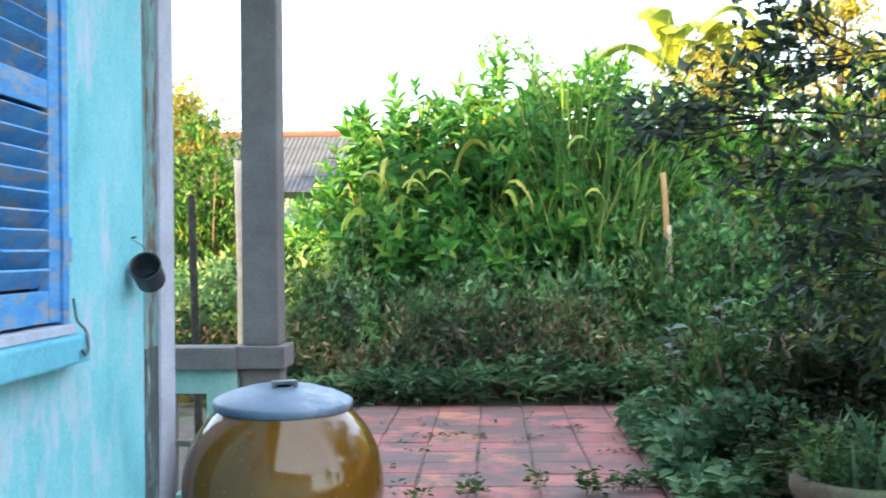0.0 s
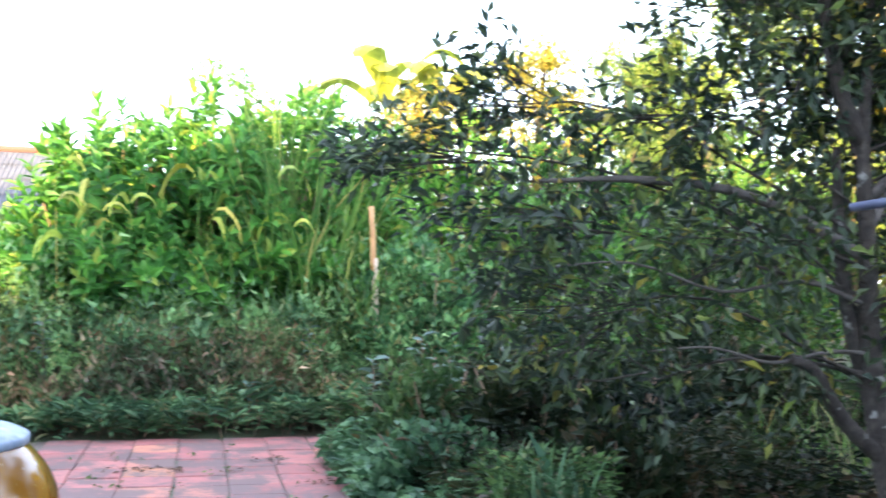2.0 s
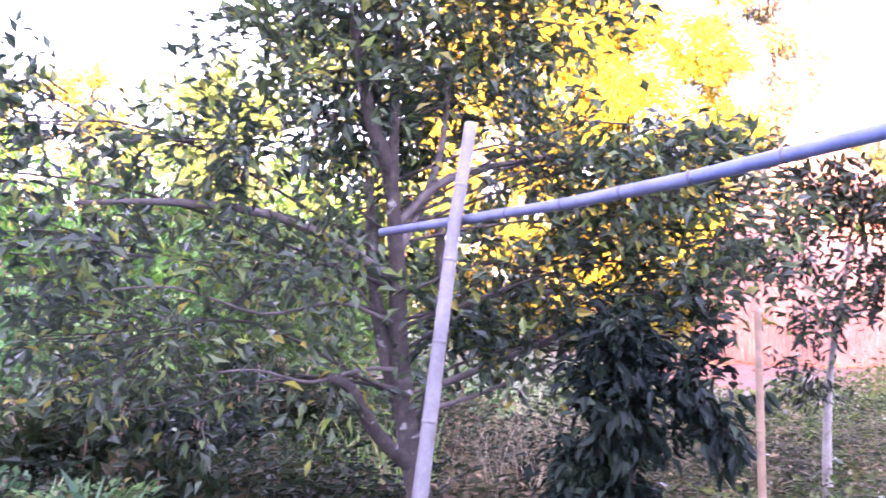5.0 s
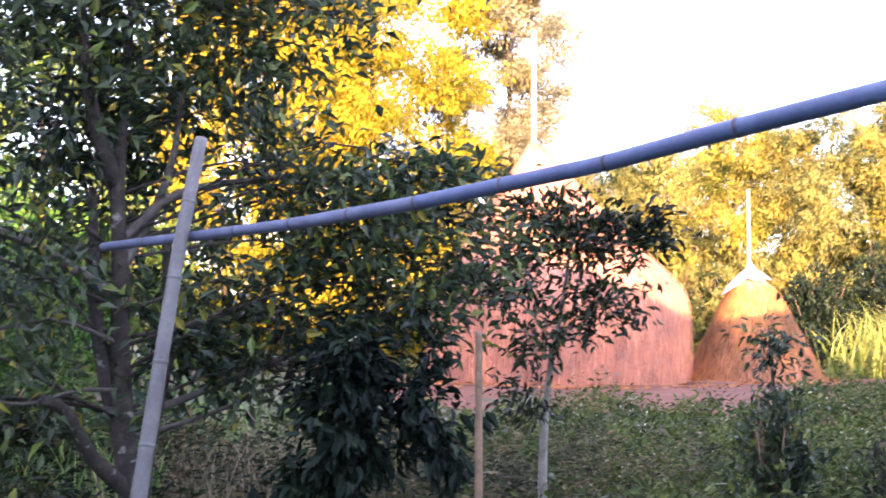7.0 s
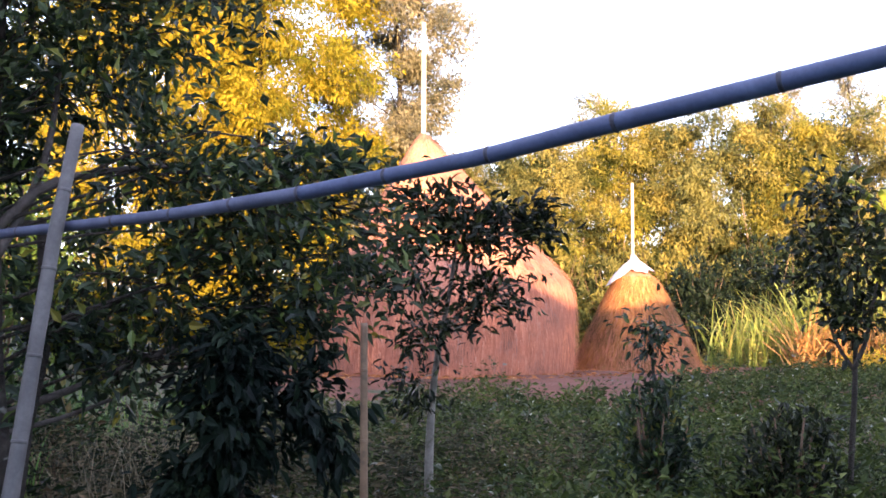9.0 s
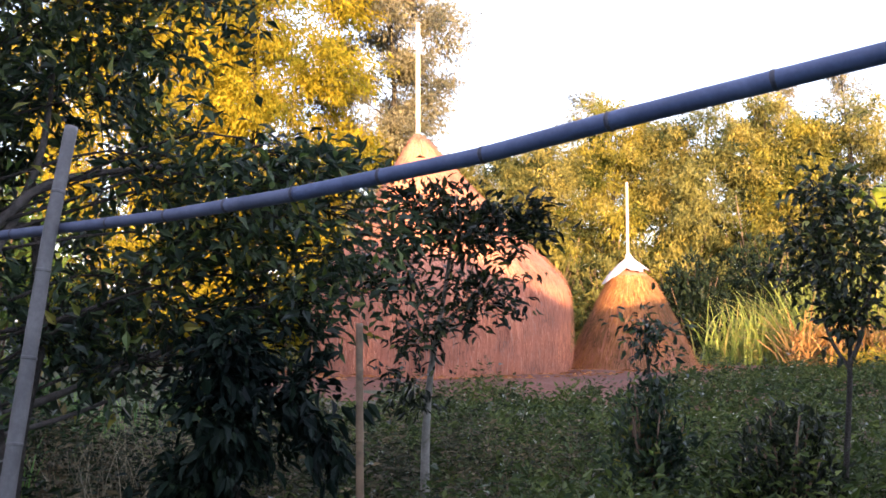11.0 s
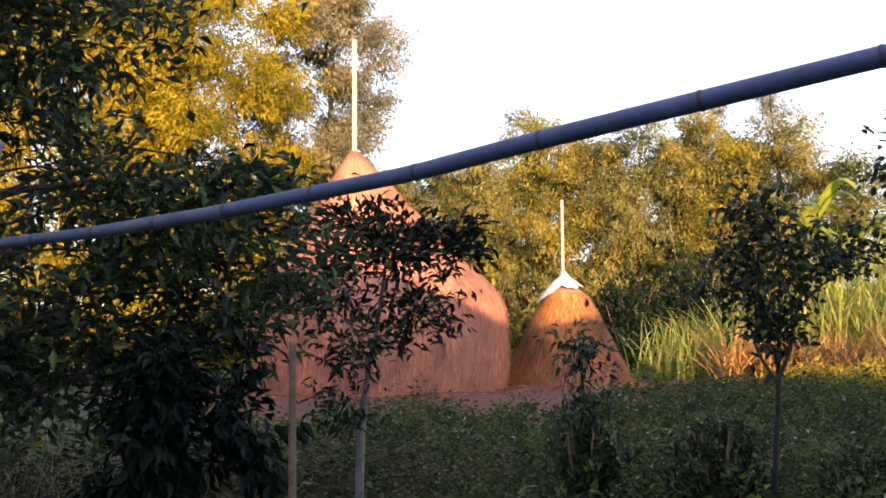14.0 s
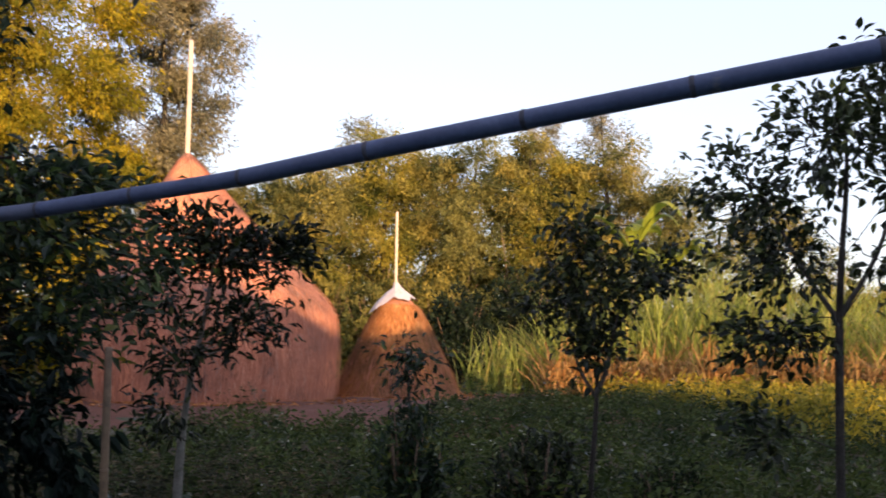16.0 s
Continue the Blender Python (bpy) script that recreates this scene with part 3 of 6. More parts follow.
def earth_patch():
    """The bare trodden earth on which the straw stacks stand."""
    rs = np.random.RandomState(3)
    s = Soup()
    n, m = 26, 90
    a = np.linspace(0, 2 * np.pi, m, endpoint=False)
    edge = 1 + 0.10 * np.sin(3 * a + 1) + 0.07 * np.sin(7 * a) + 0.04 * np.sin(13 * a + 2)
    t = np.linspace(0, 1, n)
    along_v, across_v = np.array([0.46, -0.89]), np.array([0.89, 0.46])
    u, w = t[:, None] * np.cos(a) * edge * 9.0, t[:, None] * np.sin(a) * edge * 5.6
    x = 19.3 + u * along_v[0] + w * across_v[0]
    y = 8.9 + u * along_v[1] + w * across_v[1]
    bumps = np.array([noise.noise(Vector((p * 0.9, q * 0.9, 4))) for p, q in zip(x.ravel(), y.ravel())]).reshape(x.shape)
    z = ground_height(x, y) + 0.05 + 0.07 * bumps - 0.12 * t[:, None] ** 6
    i, j = np.meshgrid(np.arange(n - 1), np.arange(m), indexing="ij")
    q = (j + 1) % m
    f = np.concatenate([np.stack([i * m + j, (i + 1) * m + j, (i + 1) * m + q], -1).reshape(-1, 3), np.stack([i * m + j, (i + 1) * m + q, i * m + q], -1).reshape(-1, 3)])
    s.add(np.stack([x, y, z], -1), f)
    tagged(part("bare_earth", s, M_BARE, None, "trodden pinkish bare earth round the straw stacks", True), category="ground", kind="structure")


ground()
earth_patch()


# ---- the house: a wall with a shuttered window, an added shade-casting wing behind the camera ----
WALL_X = -1.38


def house():
    h = thing("house", "turquoise limewashed house with blue shutters and worn plaster", "house", kind="structure")
    bm = box(WALL_X - 0.2, WALL_X, -5.0, 2.30, -0.03, 3.5, 0)
    box(WALL_X - 0.2, WALL_X, 3.44, 4.22, -0.03, 3.5, 0, bm)
    box(WALL_X - 0.2, WALL_X, 2.30, 3.44, -0.03, 1.27, 0, bm)
    box(WALL_X - 0.2, WALL_X, 2.30, 3.44, 2.75, 3.5, 0, bm)
    part("wall_east", bm, M_WALL, h)
    part("wall_corner", box(WALL_X - 0.2, WALL_X + 0.003, 4.22, 4.40, 1.16, 3.5, 0.004), M_MOULD, h, "mould-streaked plaster strip at the corner")
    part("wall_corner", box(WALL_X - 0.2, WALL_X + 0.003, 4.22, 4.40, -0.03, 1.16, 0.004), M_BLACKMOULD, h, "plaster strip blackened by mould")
    part("pilaster", box(WALL_X - 0.2, WALL_X + 0.015, 4.40, 4.60, -0.03, 3.5, 0.01), M_PALE, h, "pale bare plaster pilaster")
    part("wall_north", box(-9.0, WALL_X - 0.2, 4.40, 4.60, -0.03, 3.5, 0), M_WALL, h)
    part("wall_west", box(-9.2, -9.0, -9.0, 4.60, -0.03, 3.5, 0), M_WALL, h)
    # unseen wing walls, added to close the place and block the low sun
    part("wall_unseen_wing", box(WALL_X, 7.8, -5.2, -5.0, -0.03, 3.5, 0), M_WALL, h)
    part("wall_unseen_wing_end", box(7.6, 7.8, -9.0, -5.2, -0.03, 3.5, 0), M_WALL, h)
    part("wall_south", box(-9.0, 7.6, -9.2, -9.0, -0.03, 3.5, 0), M_WALL, h)
    bm = bmesh.new()

    def gable(line):
        """A thick gabled roof through cross-sections: eave, ridge, eave."""
        tops = [[bm.verts.new(p) for p in sec] for sec in line]
        unders = [[bm.verts.new((p[0], p[1], p[2] - 0.12)) for p in sec] for sec in line]
        for k in range(len(line) - 1):
            for q in (0, 1):
                bm.faces.new((tops[k][q], tops[k][q + 1], tops[k + 1][q + 1], tops[k + 1][q]))
                bm.faces.new((unders[k][q], unders[k + 1][q], unders[k + 1][q + 1], unders[k][q + 1]))
            for q in (0, 2):
                bm.faces.new((tops[k][q], tops[k + 1][q], unders[k + 1][q], unders[k][q]))
        for a, b in ((tops[0], unders[0]), (tops[-1], unders[-1])):
            for q in (0, 1):
                bm.faces.new((a[q], a[q + 1], b[q + 1], b[q]))

    gable([[(-9.7, y, 3.35), (-5.3, y, 5.6), (-0.85, y, 3.35)] for y in (-4.0, 5.1)])
    # added unseen block behind, taller, hipped down to the lower wing for its shadow
    gable([[(x, -9.6, 3.35), (x, -7.0, z), (x, -4.4, 3.35)] for x, z in ((-9.7, 6.8), (-3.0, 6.7), (-0.6, 5.9), (2.2, 4.95), (8.2, 4.85))])
    bmesh.ops.recalc_face_normals(bm, faces=bm.faces)
    part("roof", bm, M_ROOF, h, "unseen weathered sheet roof, its ridges set to shade the garden")
    return h


def shutter(parent_y0, parent_y1):
    """A closed louvred leaf in the window."""
    w = thing("window_1", "worn blue louvred window shutter, closed, in the turquoise wall", "window", (WALL_X, 0, 0), kind="structure")
    y0, y1, z0, z1 = parent_y0, parent_y1, 1.32, 2.74
    part("window_frame", box(-0.10, 0.012, y1 - 0.05, y1, z0, z1, 0.004), M_BLUE, w)
    part("window_frame", box(-0.10, 0.012, y0, y0 + 0.05, z0, z1, 0.004), M_BLUE, w)
    part("window_frame", box(-0.10, 0.012, y0 + 0.05, y1 - 0.05, z1 - 0.05, z1, 0.004), M_BLUE, w)
    # Near-black sheet behind the slats: the unlit room's darkness is put in its colour.
    part("backing", box(-0.12, -0.10, y0, y1, z0, z1, 0), M_DARK, w, "near-black sheet standing in for the unlit room")
    middle = (y0 + y1) / 2
    for a, b in ((y0 + 0.055, middle - 0.004), (middle + 0.004, y1 - 0.055)):
        for ya, yb in ((a, a + 0.085), (b - 0.085, b)):
            part("stile", box(-0.035, 0.004, ya, yb, z0 + 0.01, z1 - 0.055, 0.004), M_BLUE, w)
        for za, zb in ((z0 + 0.01, z0 + 0.11), (2.00, 2.09), (z1 - 0.15, z1 - 0.055)):
            part("rail", box(-0.035, 0.002, a + 0.087, b - 0.087, za, zb, 0.004), M_BLUE, w)
        for lo, hi in ((z0 + 0.12, 1.985), (2.10, z1 - 0.16)):
            n = int((hi - lo) / 0.057)
            for i in range(n):
                bm = box(-0.006, 0.006, a + 0.087, b - 0.087, -0.036, 0.036, 0.003)
                bmesh.ops.transform(bm, verts=bm.verts, matrix=Matrix.Translation((-0.018, 0, lo + (i + 0.5) * (hi - lo) / n)) @ Matrix.Rotation(radians(39 + rng.uniform(-4, 4)), 4, "Y"))
                part("slat", bm, M_BLUE, w)
    part("window_sill", box(-0.10, 0.075, y0 - 0.15, y1 + 0.015, 1.195, 1.285, 0.01), M_SILL, w, "thick turquoise sill")
    part("sill_ledge", box(-0.10, 0.035, y0, y1, 1.287, 1.318, 0.004), M_PALE, w, "bare weathered ledge on the sill")
    part("shutter_hook", tube([(0.02, y1 + 0.01, 1.40), (0.03, y1 + 0.015, 1.33), (0.07, y1 - 0.02, 1.30), (0.083, y1 - 0.035, 1.27), (0.085, y1 - 0.035, 1.235), (0.085, y1 - 0.06, 1.222), (0.085, y1 - 0.085, 1.24)], [0.005] * 7, 6, smooth_steps=4), M_METAL, w, "bent wire hook")
    part("hinge", box(0.004, 0.014, y1 - 0.05, y1 + 0.02, 1.52, 1.60, 0.002), M_BLUE, w)


def balustrade():
    b = thing("balustrade", "mint plastered veranda balustrade with a grey concrete coping", "railing", (0, 5.5, 0), kind="structure")
    part("coping", box(-4.2, -1.30, -0.11, 0.09, 0.945, 1.06, 0.008), M_CONCRETE, b)
    part("panel", box(-4.2, -1.30, -0.05, 0.05, 0.82, 0.943, 0.0), M_MINT, b)
    part("panel", box(-4.2, -1.30, -0.05, 0.05, -0.02, 0.30, 0.0), M_MINT, b)
    for i in range(5):
        x = -1.30 - 0.56 * i
        part("pier", box(x - 0.16, x, -0.045, 0.045, 0.30, 0.82, 0.004), M_MINT, b)
        part("breeze_block", box(x - 0.36, x - 0.33, -0.04, 0.04, 0.30, 0.82, 0.004), M_CONCRETE, b)
        part("breeze_block", box(x - 0.55, x - 0.17, -0.035, 0.035, 0.545, 0.575, 0.004), M_CONCRETE, b)


def pillar():
    p = thing("pillar", "square grey concrete veranda pillar with a capped base", "pillar", (-1.185, 5.58, 0), kind="structure")
    part("shaft", box(-0.095, 0.095, -0.095, 0.095, 1.06, 3.42, 0.012), M_CONCRETE, p)
    part("cap", box(-0.135, 0.135, -0.15, 0.12, 0.945, 1.062, 0.010), M_CONCRETE, p)
    part("pedestal", box(-0.10, 0.10, -0.10, 0.09, -0.02, 0.943, 0.008), M_CONCRETE, p)


house()
shutter(2.30, 3.44)
balustrade()
pillar()


# ---- things by the house ----
def water_jar(x, y):
    j = thing("water_jar", "big round brown glazed clay water jar with a lid", "jar", (x, y, 0))
    j.scale = (1.0, 1.0, 1.03)
    prof = [(0.0, 0.0), (0.25, 0.0), (0.27, 0.02), (0.33, 0.14), (0.40, 0.30), (0.435, 0.45), (0.437, 0.55), (0.415, 0.66), (0.37, 0.75), (0.315, 0.815), (0.285, 0.84), (0.28, 0.865), (0.26, 0.865), (0.255, 0.83)]
    pts = along([(r, 0, z) for r, z in prof], np.linspace(0, 1, 60))
    sm = pts.copy()
    for _ in range(3):
        sm[3:-6] = (sm[2:-7] + 2 * sm[3:-6] + sm[4:-5]) / 4
    part("jar_body", lathe(sm[:, [0, 2]], 64), M_GLAZE, j, smooth=True)
    lid = part("lid", lathe([(0.0, 0.930), (0.08, 0.930), (0.17, 0.918), (0.25, 0.894), (0.292, 0.876), (0.302, 0.868), (0.300, 0.842), (0.296, 0.838), (0.290, 0.842), (0.288, 0.860), (0.0, 0.890)], 64, 0.004), M_LID, j, "blue-grey domed lid", True)
    lid.matrix_basis = Matrix.Translation((0, 0, 0.006)) @ Matrix.Translation((0, 0, 0.87)) @ Matrix.Rotation(radians(2.5), 4, "X") @ Matrix.Rotation(radians(1.2), 4, "Y") @ Matrix.Translation((0, 0, -0.87))
    bm = box(-0.055, 0.055, -0.020, 0.020, 0.948, 0.966, 0.004)
    box(-0.055, -0.038, -0.018, 0.018, 0.918, 0.950, 0.002, bm)
    box(0.038, 0.055, -0.018, 0.018, 0.918, 0.950, 0.002, bm)
    bmesh.ops.rotate(bm, verts=bm.verts, cent=(0, 0, 0.94), matrix=Matrix.Rotation(radians(24), 3, "Z"))
    bmesh.ops.translate(bm, verts=bm.verts, vec=(0.015, -0.05, -0.006))
    part("handle", bm, M_METAL, lid, "dull metal strap handle")


def hanging_can():
    c = thing("tin_can", "sooty open tin can hanging on a nail on the wall", "can", (WALL_X + 0.075, 4.05, 1.467))
    turn = Matrix.Rotation(radians(60), 4, "X") @ Matrix.Rotation(radians(4), 4, "Y")
    s = lathe([(0.0, -0.055), (0.054, -0.055), (0.056, -0.05), (0.058, 0.05), (0.061, 0.054), (0.061, 0.060), (0.055, 0.060), (0.054, 0.05), (0.052, -0.045), (0.0, -0.045)], 32)
    v = np.concatenate(s.v)
    s.v = [np.array([turn @ Vector(p) for p in v])]
    part("can_body", s, M_TIN, c, smooth=True)
    part("bail", tube([turn @ Vector((0.0, 0.057, 0.03)), Vector((-0.03, 0.05, 0.10)), Vector((-0.072, 0.03, 0.13))], [0.002] * 3, 5, smooth_steps=4), M_METAL, c, "wire bail")
    part("nail", tube([(-0.085, 0.03, 0.135), (-0.055, 0.03, 0.14)], [0.003, 0.004], 6), M_METAL, c)


def plant_pot(x, y):
    p = thing("plant_pot", "round mossy cement pot of spiky green plants", "plant pot", (x, y, 0))
    part("pot_body", lathe([(0, 0), (0.24, 0), (0.25, 0.02), (0.30, 0.38), (0.335, 0.40), (0.35, 0.43), (0.35, 0.48), (0.335, 0.50), (0.30, 0.50), (0.285, 0.48), (0.28, 0.42), (0, 0.42)], 48, 0.006), M_CEMENT, p, smooth=True)
    rs = np.random.RandomState(21)
    a, r = rs.uniform(0, 6.28, 46), 0.26 * np.sqrt(rs.uniform(0, 1, 46))
    s = blades(np.column_stack([r * np.cos(a), r * np.sin(a), np.full(46, 0.42)]), rs.uniform(0.18, 0.45, 46), 0.03, rs.uniform(0.1, 0.6, 46), rs=rs)
    part("spiky_leaves", s, L_EDGE, p)
    a, r = rs.uniform(0, 6.28, 900), 0.33 * np.sqrt(rs.uniform(0, 1, 900))
    pos = np.column_stack([r * np.cos(a), r * np.sin(a), rs.uniform(0.44, 0.72, 900)])
    part("herb_leaves", leaves(pos, np.column_stack([np.cos(a), np.sin(a), rs.uniform(-0.2, 1, 900)]), rs.uniform(0.03, 0.065, 900), 0.5, rs=rs), L_WEED, p)
    for i, (dx, dy, h) in enumerate(((0.02, 0.03, 0.42), (-0.10, 0.02, 0.30), (0.08, -0.05, 0.33))):
        s = Soup()
        up = unit(np.array([[0.15 * (i - 1), 0.05, 1.0]]))
        leaves(np.array([[dx, dy, 0.42]]), up, np.array([h]), 0.2, LEAF_FINE, 0.5, s, rs)
        part("broad_leaf", s, L_BLUISH, p)


water_jar(-0.905, 4.64)
hanging_can()
plant_pot(1.72, 4.98)


# ---- poles and posts ----
def bamboo_pole(name, label, path, radii, node_gap, material, group="", nodes=(), tip=None, joint=None):
    """A bamboo pole with swollen joints."""
    p = np.array(path, float)
    o = p[0].copy()
    pole = thing(name, label, "bamboo pole", o, group)
    p = p - o
    total = np.linalg.norm(np.diff(p, axis=0), axis=1).sum()
    n = int(total / 0.02)
    t = np.linspace(0, 1, n)
    c = along(p, t)
    for _ in range(12):
        c[1:-1] = (c[:-2] + 2 * c[1:-1] + c[2:]) / 4
    r = np.interp(t, np.linspace(0, 1, len(radii)), radii)
    r = r * (1 + 0.02 * np.sin(t * 40))
    k = int(np.searchsorted(t, 2.02 / total)) if tip else 0
    if tip:
        part("culm_tip", tube(c[:k + 1], r[:k + 1], 16), tip, pole, "greyer thin end of the pole", True)
    part("culm", tube(c[k:], r[k:], 16), material, pole, smooth=True)
    gaps = list(nodes)
    while not nodes and sum(gaps[-1:]) < total - node_gap:
        gaps.append(sum(gaps[-1:]) + node_gap * (0.9 + 0.2 * rng.rand()))
    for g in [q for q in gaps if 0.03 < q < total - 0.04]:
        q = along(c, np.array([g - 0.007, g - 0.004, g - 0.001, g + 0.0005, g + 0.002, g + 0.005, g + 0.008]).clip(0, total) / total)
        rr = np.interp(g / total, t, r)
        part("joint", tube(q, rr * np.array([1.01, 1.05, 1.10, 1.01, 1.08, 1.04, 1.01]), 16), joint or M_JOINT, pole, smooth=True)
    return pole


bamboo_pole("bamboo_rail", "long grey bamboo clothes pole lashed to an upright", [(3.05, 4.50, 1.93), (3.05, 3.85, 1.945), (3.05, 3.15, 1.963), (3.05, 2.5, 2.0), (3.05, 1.7, 2.07), (3.05, 1.28, 2.128), (3.05, 0.32, 2.246), (3.05, -0.17, 2.305), (3.05, -1.6, 2.47), (3.05, -5.0, 2.87)],
            [0.021, 0.025, 0.028, 0.030, 0.031, 0.032, 0.032], 0.44, M_BAMBOO, nodes=(0.35, 0.68, 1.0, 1.35, 1.68, 2.02, 2.41, 2.82, 3.26, 3.75, 4.22, 4.69, 5.12, 5.6, 6.1, 6.6, 7.1, 7.6, 8.1, 8.6, 9.1), tip=M_TIP)
bamboo_pole("bamboo_upright", "slanting grey bamboo post that carries the pole", [(2.60, 3.70, -0.03), (2.74, 3.74, 0.65), (2.97, 3.78, 1.90), (3.10, 3.82, 2.39)], [0.036, 0.034, 0.031, 0.028], 0.36, M_UPRIGHT, joint=M_UPRIGHT)
bamboo_pole("bamboo_stake", "tan bamboo stake standing in the weeds", [(4.20, 3.09, -0.03), (4.19, 3.09, 0.54), (4.18, 3.09, 1.54)], [0.020, 0.019, 0.017], 0.34, M_STAKE, joint=M_STAKE)


def wooden_post(label, path, radii, mat):
    p = np.array(path, float)
    post = thing("wooden_post", label, "post", p[0])
    part("stem", tube(p - p[0], radii, 9, smooth_steps=4), mat, post, smooth=True)
    return post


post = wooden_post("bare pale post with an orange-tan top, in tall weeds", [(2.07, 12.14, 0.0), (2.02, 12.14, 0.9), (2.00, 12.14, 1.80)], [0.042, 0.040, 0.036], M_SUNPOST)
# upper length in orange-tan, over the paler stem
part("tan_top", tube([(-0.085, 0, 1.62), (-0.095, 0, 2.0), (-0.125, 0, 2.39)], [0.034, 0.034, 0.032], 10, smooth_steps=3), M_TANTOP, post, "orange-tan upper length of the post", True)
wooden_post("short leaning stick among the shrubs", [(0.0, 12.5, 0.0), (0.04, 12.5, 1.2), (0.02, 12.5, 1.74)], [0.03, 0.03, 0.026], M_SUNPOST)
wooden_post("tall sunlit fence post with a short crossbar", [(-2.50, 10.7, 0.0), (-2.50, 10.7, 1.2), (-2.53, 10.7, 2.46)], [0.045, 0.042, 0.036], M_SUNPOST)
wooden_post("thin grey fence post behind the balustrade", [(-2.38, 8.66, 0.0), (-2.41, 8.66, 1.1), (-2.43, 8.66, 2.01)], [0.035, 0.033, 0.03], M_BARK)


# ---- straw stacks ----
def straw_stack(label, x, y, profile, pole_top, pole_r, lean, strands, seed, sheet=None, straw=None):
    rs = np.random.RandomState(seed)
    z0 = float(ground_height(np.array(x), np.array(y))) + 0.02
    st = thing("straw_stack", label, "haystack", (x, y, z0))
    p = along([(r, 0, z) for r, z in profile], np.linspace(0, 1, 50))[:, [0, 2]]
    for _ in range(4):
        p[1:-1] = (p[:-2] + 2 * p[1:-1] + p[2:]) / 4
    s = lathe(p, 90, 0.012)
    v = np.concatenate(s.v)
    d = np.array([noise.noise(Vector((a * 1.3, b * 1.3, c * 0.9 + seed))) for a, b, c in v])
    v[:, :2] *= (1 + 0.035 * d)[:, None]

    def bent(q):
        """The peak leans over to the centre pole."""
        k = np.clip((q[:, 2] - 1.9) / (profile[-1][1] - 1.9), 0, 1)[:, None]
        return q + k * np.array([lean[0], lean[1], 0.0])

    s.v = [bent(v)]
    part("straw_body", s, M_STRAWBODY, st, smooth=True)
    t = np.interp(rs.uniform(0, 1, strands), np.linspace(0, 1, 60), np.cumsum(np.interp(np.linspace(0, 1, 60), np.linspace(0, 1, 50), p[:, 0] + 0.12)) / np.sum(np.interp(np.linspace(0, 1, 60), np.linspace(0, 1, 50), p[:, 0] + 0.12)))
    r = np.interp(t, np.linspace(0, 1, 50), p[:, 0])
    z = np.interp(t, np.linspace(0, 1, 50), p[:, 1])
    r2 = np.interp(np.clip(t - 0.02, 0, 1), np.linspace(0, 1, 50), p[:, 0])
    z2 = np.interp(np.clip(t - 0.02, 0, 1), np.linspace(0, 1, 50), p[:, 1])
    az = rs.uniform(0, 2 * np.pi, strands)
    if sheet:
        z = np.minimum(z, 2.02)
        r = np.where(z >= 2.02, 0.28, r)
    e = np.stack([np.cos(az), np.sin(az), 0 * az], -1)
    pos = e * (r * 1.012 + rs.uniform(0, 0.05, strands))[:, None]
    pos[:, 2] = z
    down = e * (r2 - r)[:, None]
    down[:, 2] = z2 - z
    down = unit(down + 1e-4) + 0.03 * e + rs.normal(0, 0.07, (strands, 3))
    if sheet:
        down[z >= 2.02] = e[z >= 2.02] * 0.5 - np.array([0, 0, 0.85])
    side = np.stack([-np.sin(az), np.cos(az), 0 * az], -1)
    L = rs.uniform(0.10, 0.34, strands)[:, None]
    w = 0.0065 * rs.uniform(0.6, 1.6, strands)[:, None]
    a, b = pos, pos + unit(down) * L
    b[:, 2] = np.maximum(b[:, 2], 0.02)
    v = bent(np.stack([a - side * w, a + side * w, b], 1).reshape(-1, 3))
    f = np.arange(strands * 3).reshape(-1, 3)
    part("straw_thatch", Soup().add(v, f), straw or M_STRAW, st, "loose hanging straw", kind="stuff")
    top = profile[-1][1]
    part("centre_pole", tube([(lean[0], lean[1], top - 0.5), (lean[0], lean[1], top), (lean[0] + lean[2], lean[1], (top + pole_top) / 2), (lean[0] + lean[2] * 2, lean[1], pole_top)], [pole_r, pole_r, pole_r, pole_r * 0.9], 10, smooth_steps=3), M_PEELED, st, "peeled pale centre pole", True)
    if sheet:
        s = lathe(sheet, 48, 0.0)
        v = np.concatenate(s.v)
        a = np.arctan2(v[:, 1], v[:, 0])
        hem = 0.12 + 0.34 * np.maximum(np.cos(a - 2.05), 0) ** 3 + 0.035 * np.sin(5 * a + 0.6) + 0.02 * np.sin(11 * a)
        down = np.interp(v[:, 2], [sheet[-1][1], sheet[0][1]], [1, 0])
        z = sheet[0][1] - down * (sheet[0][1] - sheet[-1][1] - 0.16 + hem)
        body = np.interp(z, p[::-1, 1][np.argsort(p[::-1, 1])], p[::-1, 0][np.argsort(p[::-1, 1])])
        r = 0.045 + np.minimum(down * 3, 1) * 0.07 + body * 1.02 + 0.012 * np.sin(8 * a) * down + 0.008 * np.sin(19 * a + 9 * z) * down
        v = np.column_stack([r * np.cos(a) + 0.02 * (1 - down), r * np.sin(a) + 0.08 * (1 - down), z])
        s.v = [v]
        part("cover_sheet", s, M_SHEET, st, "white plastic cover sheet", True)
    return st


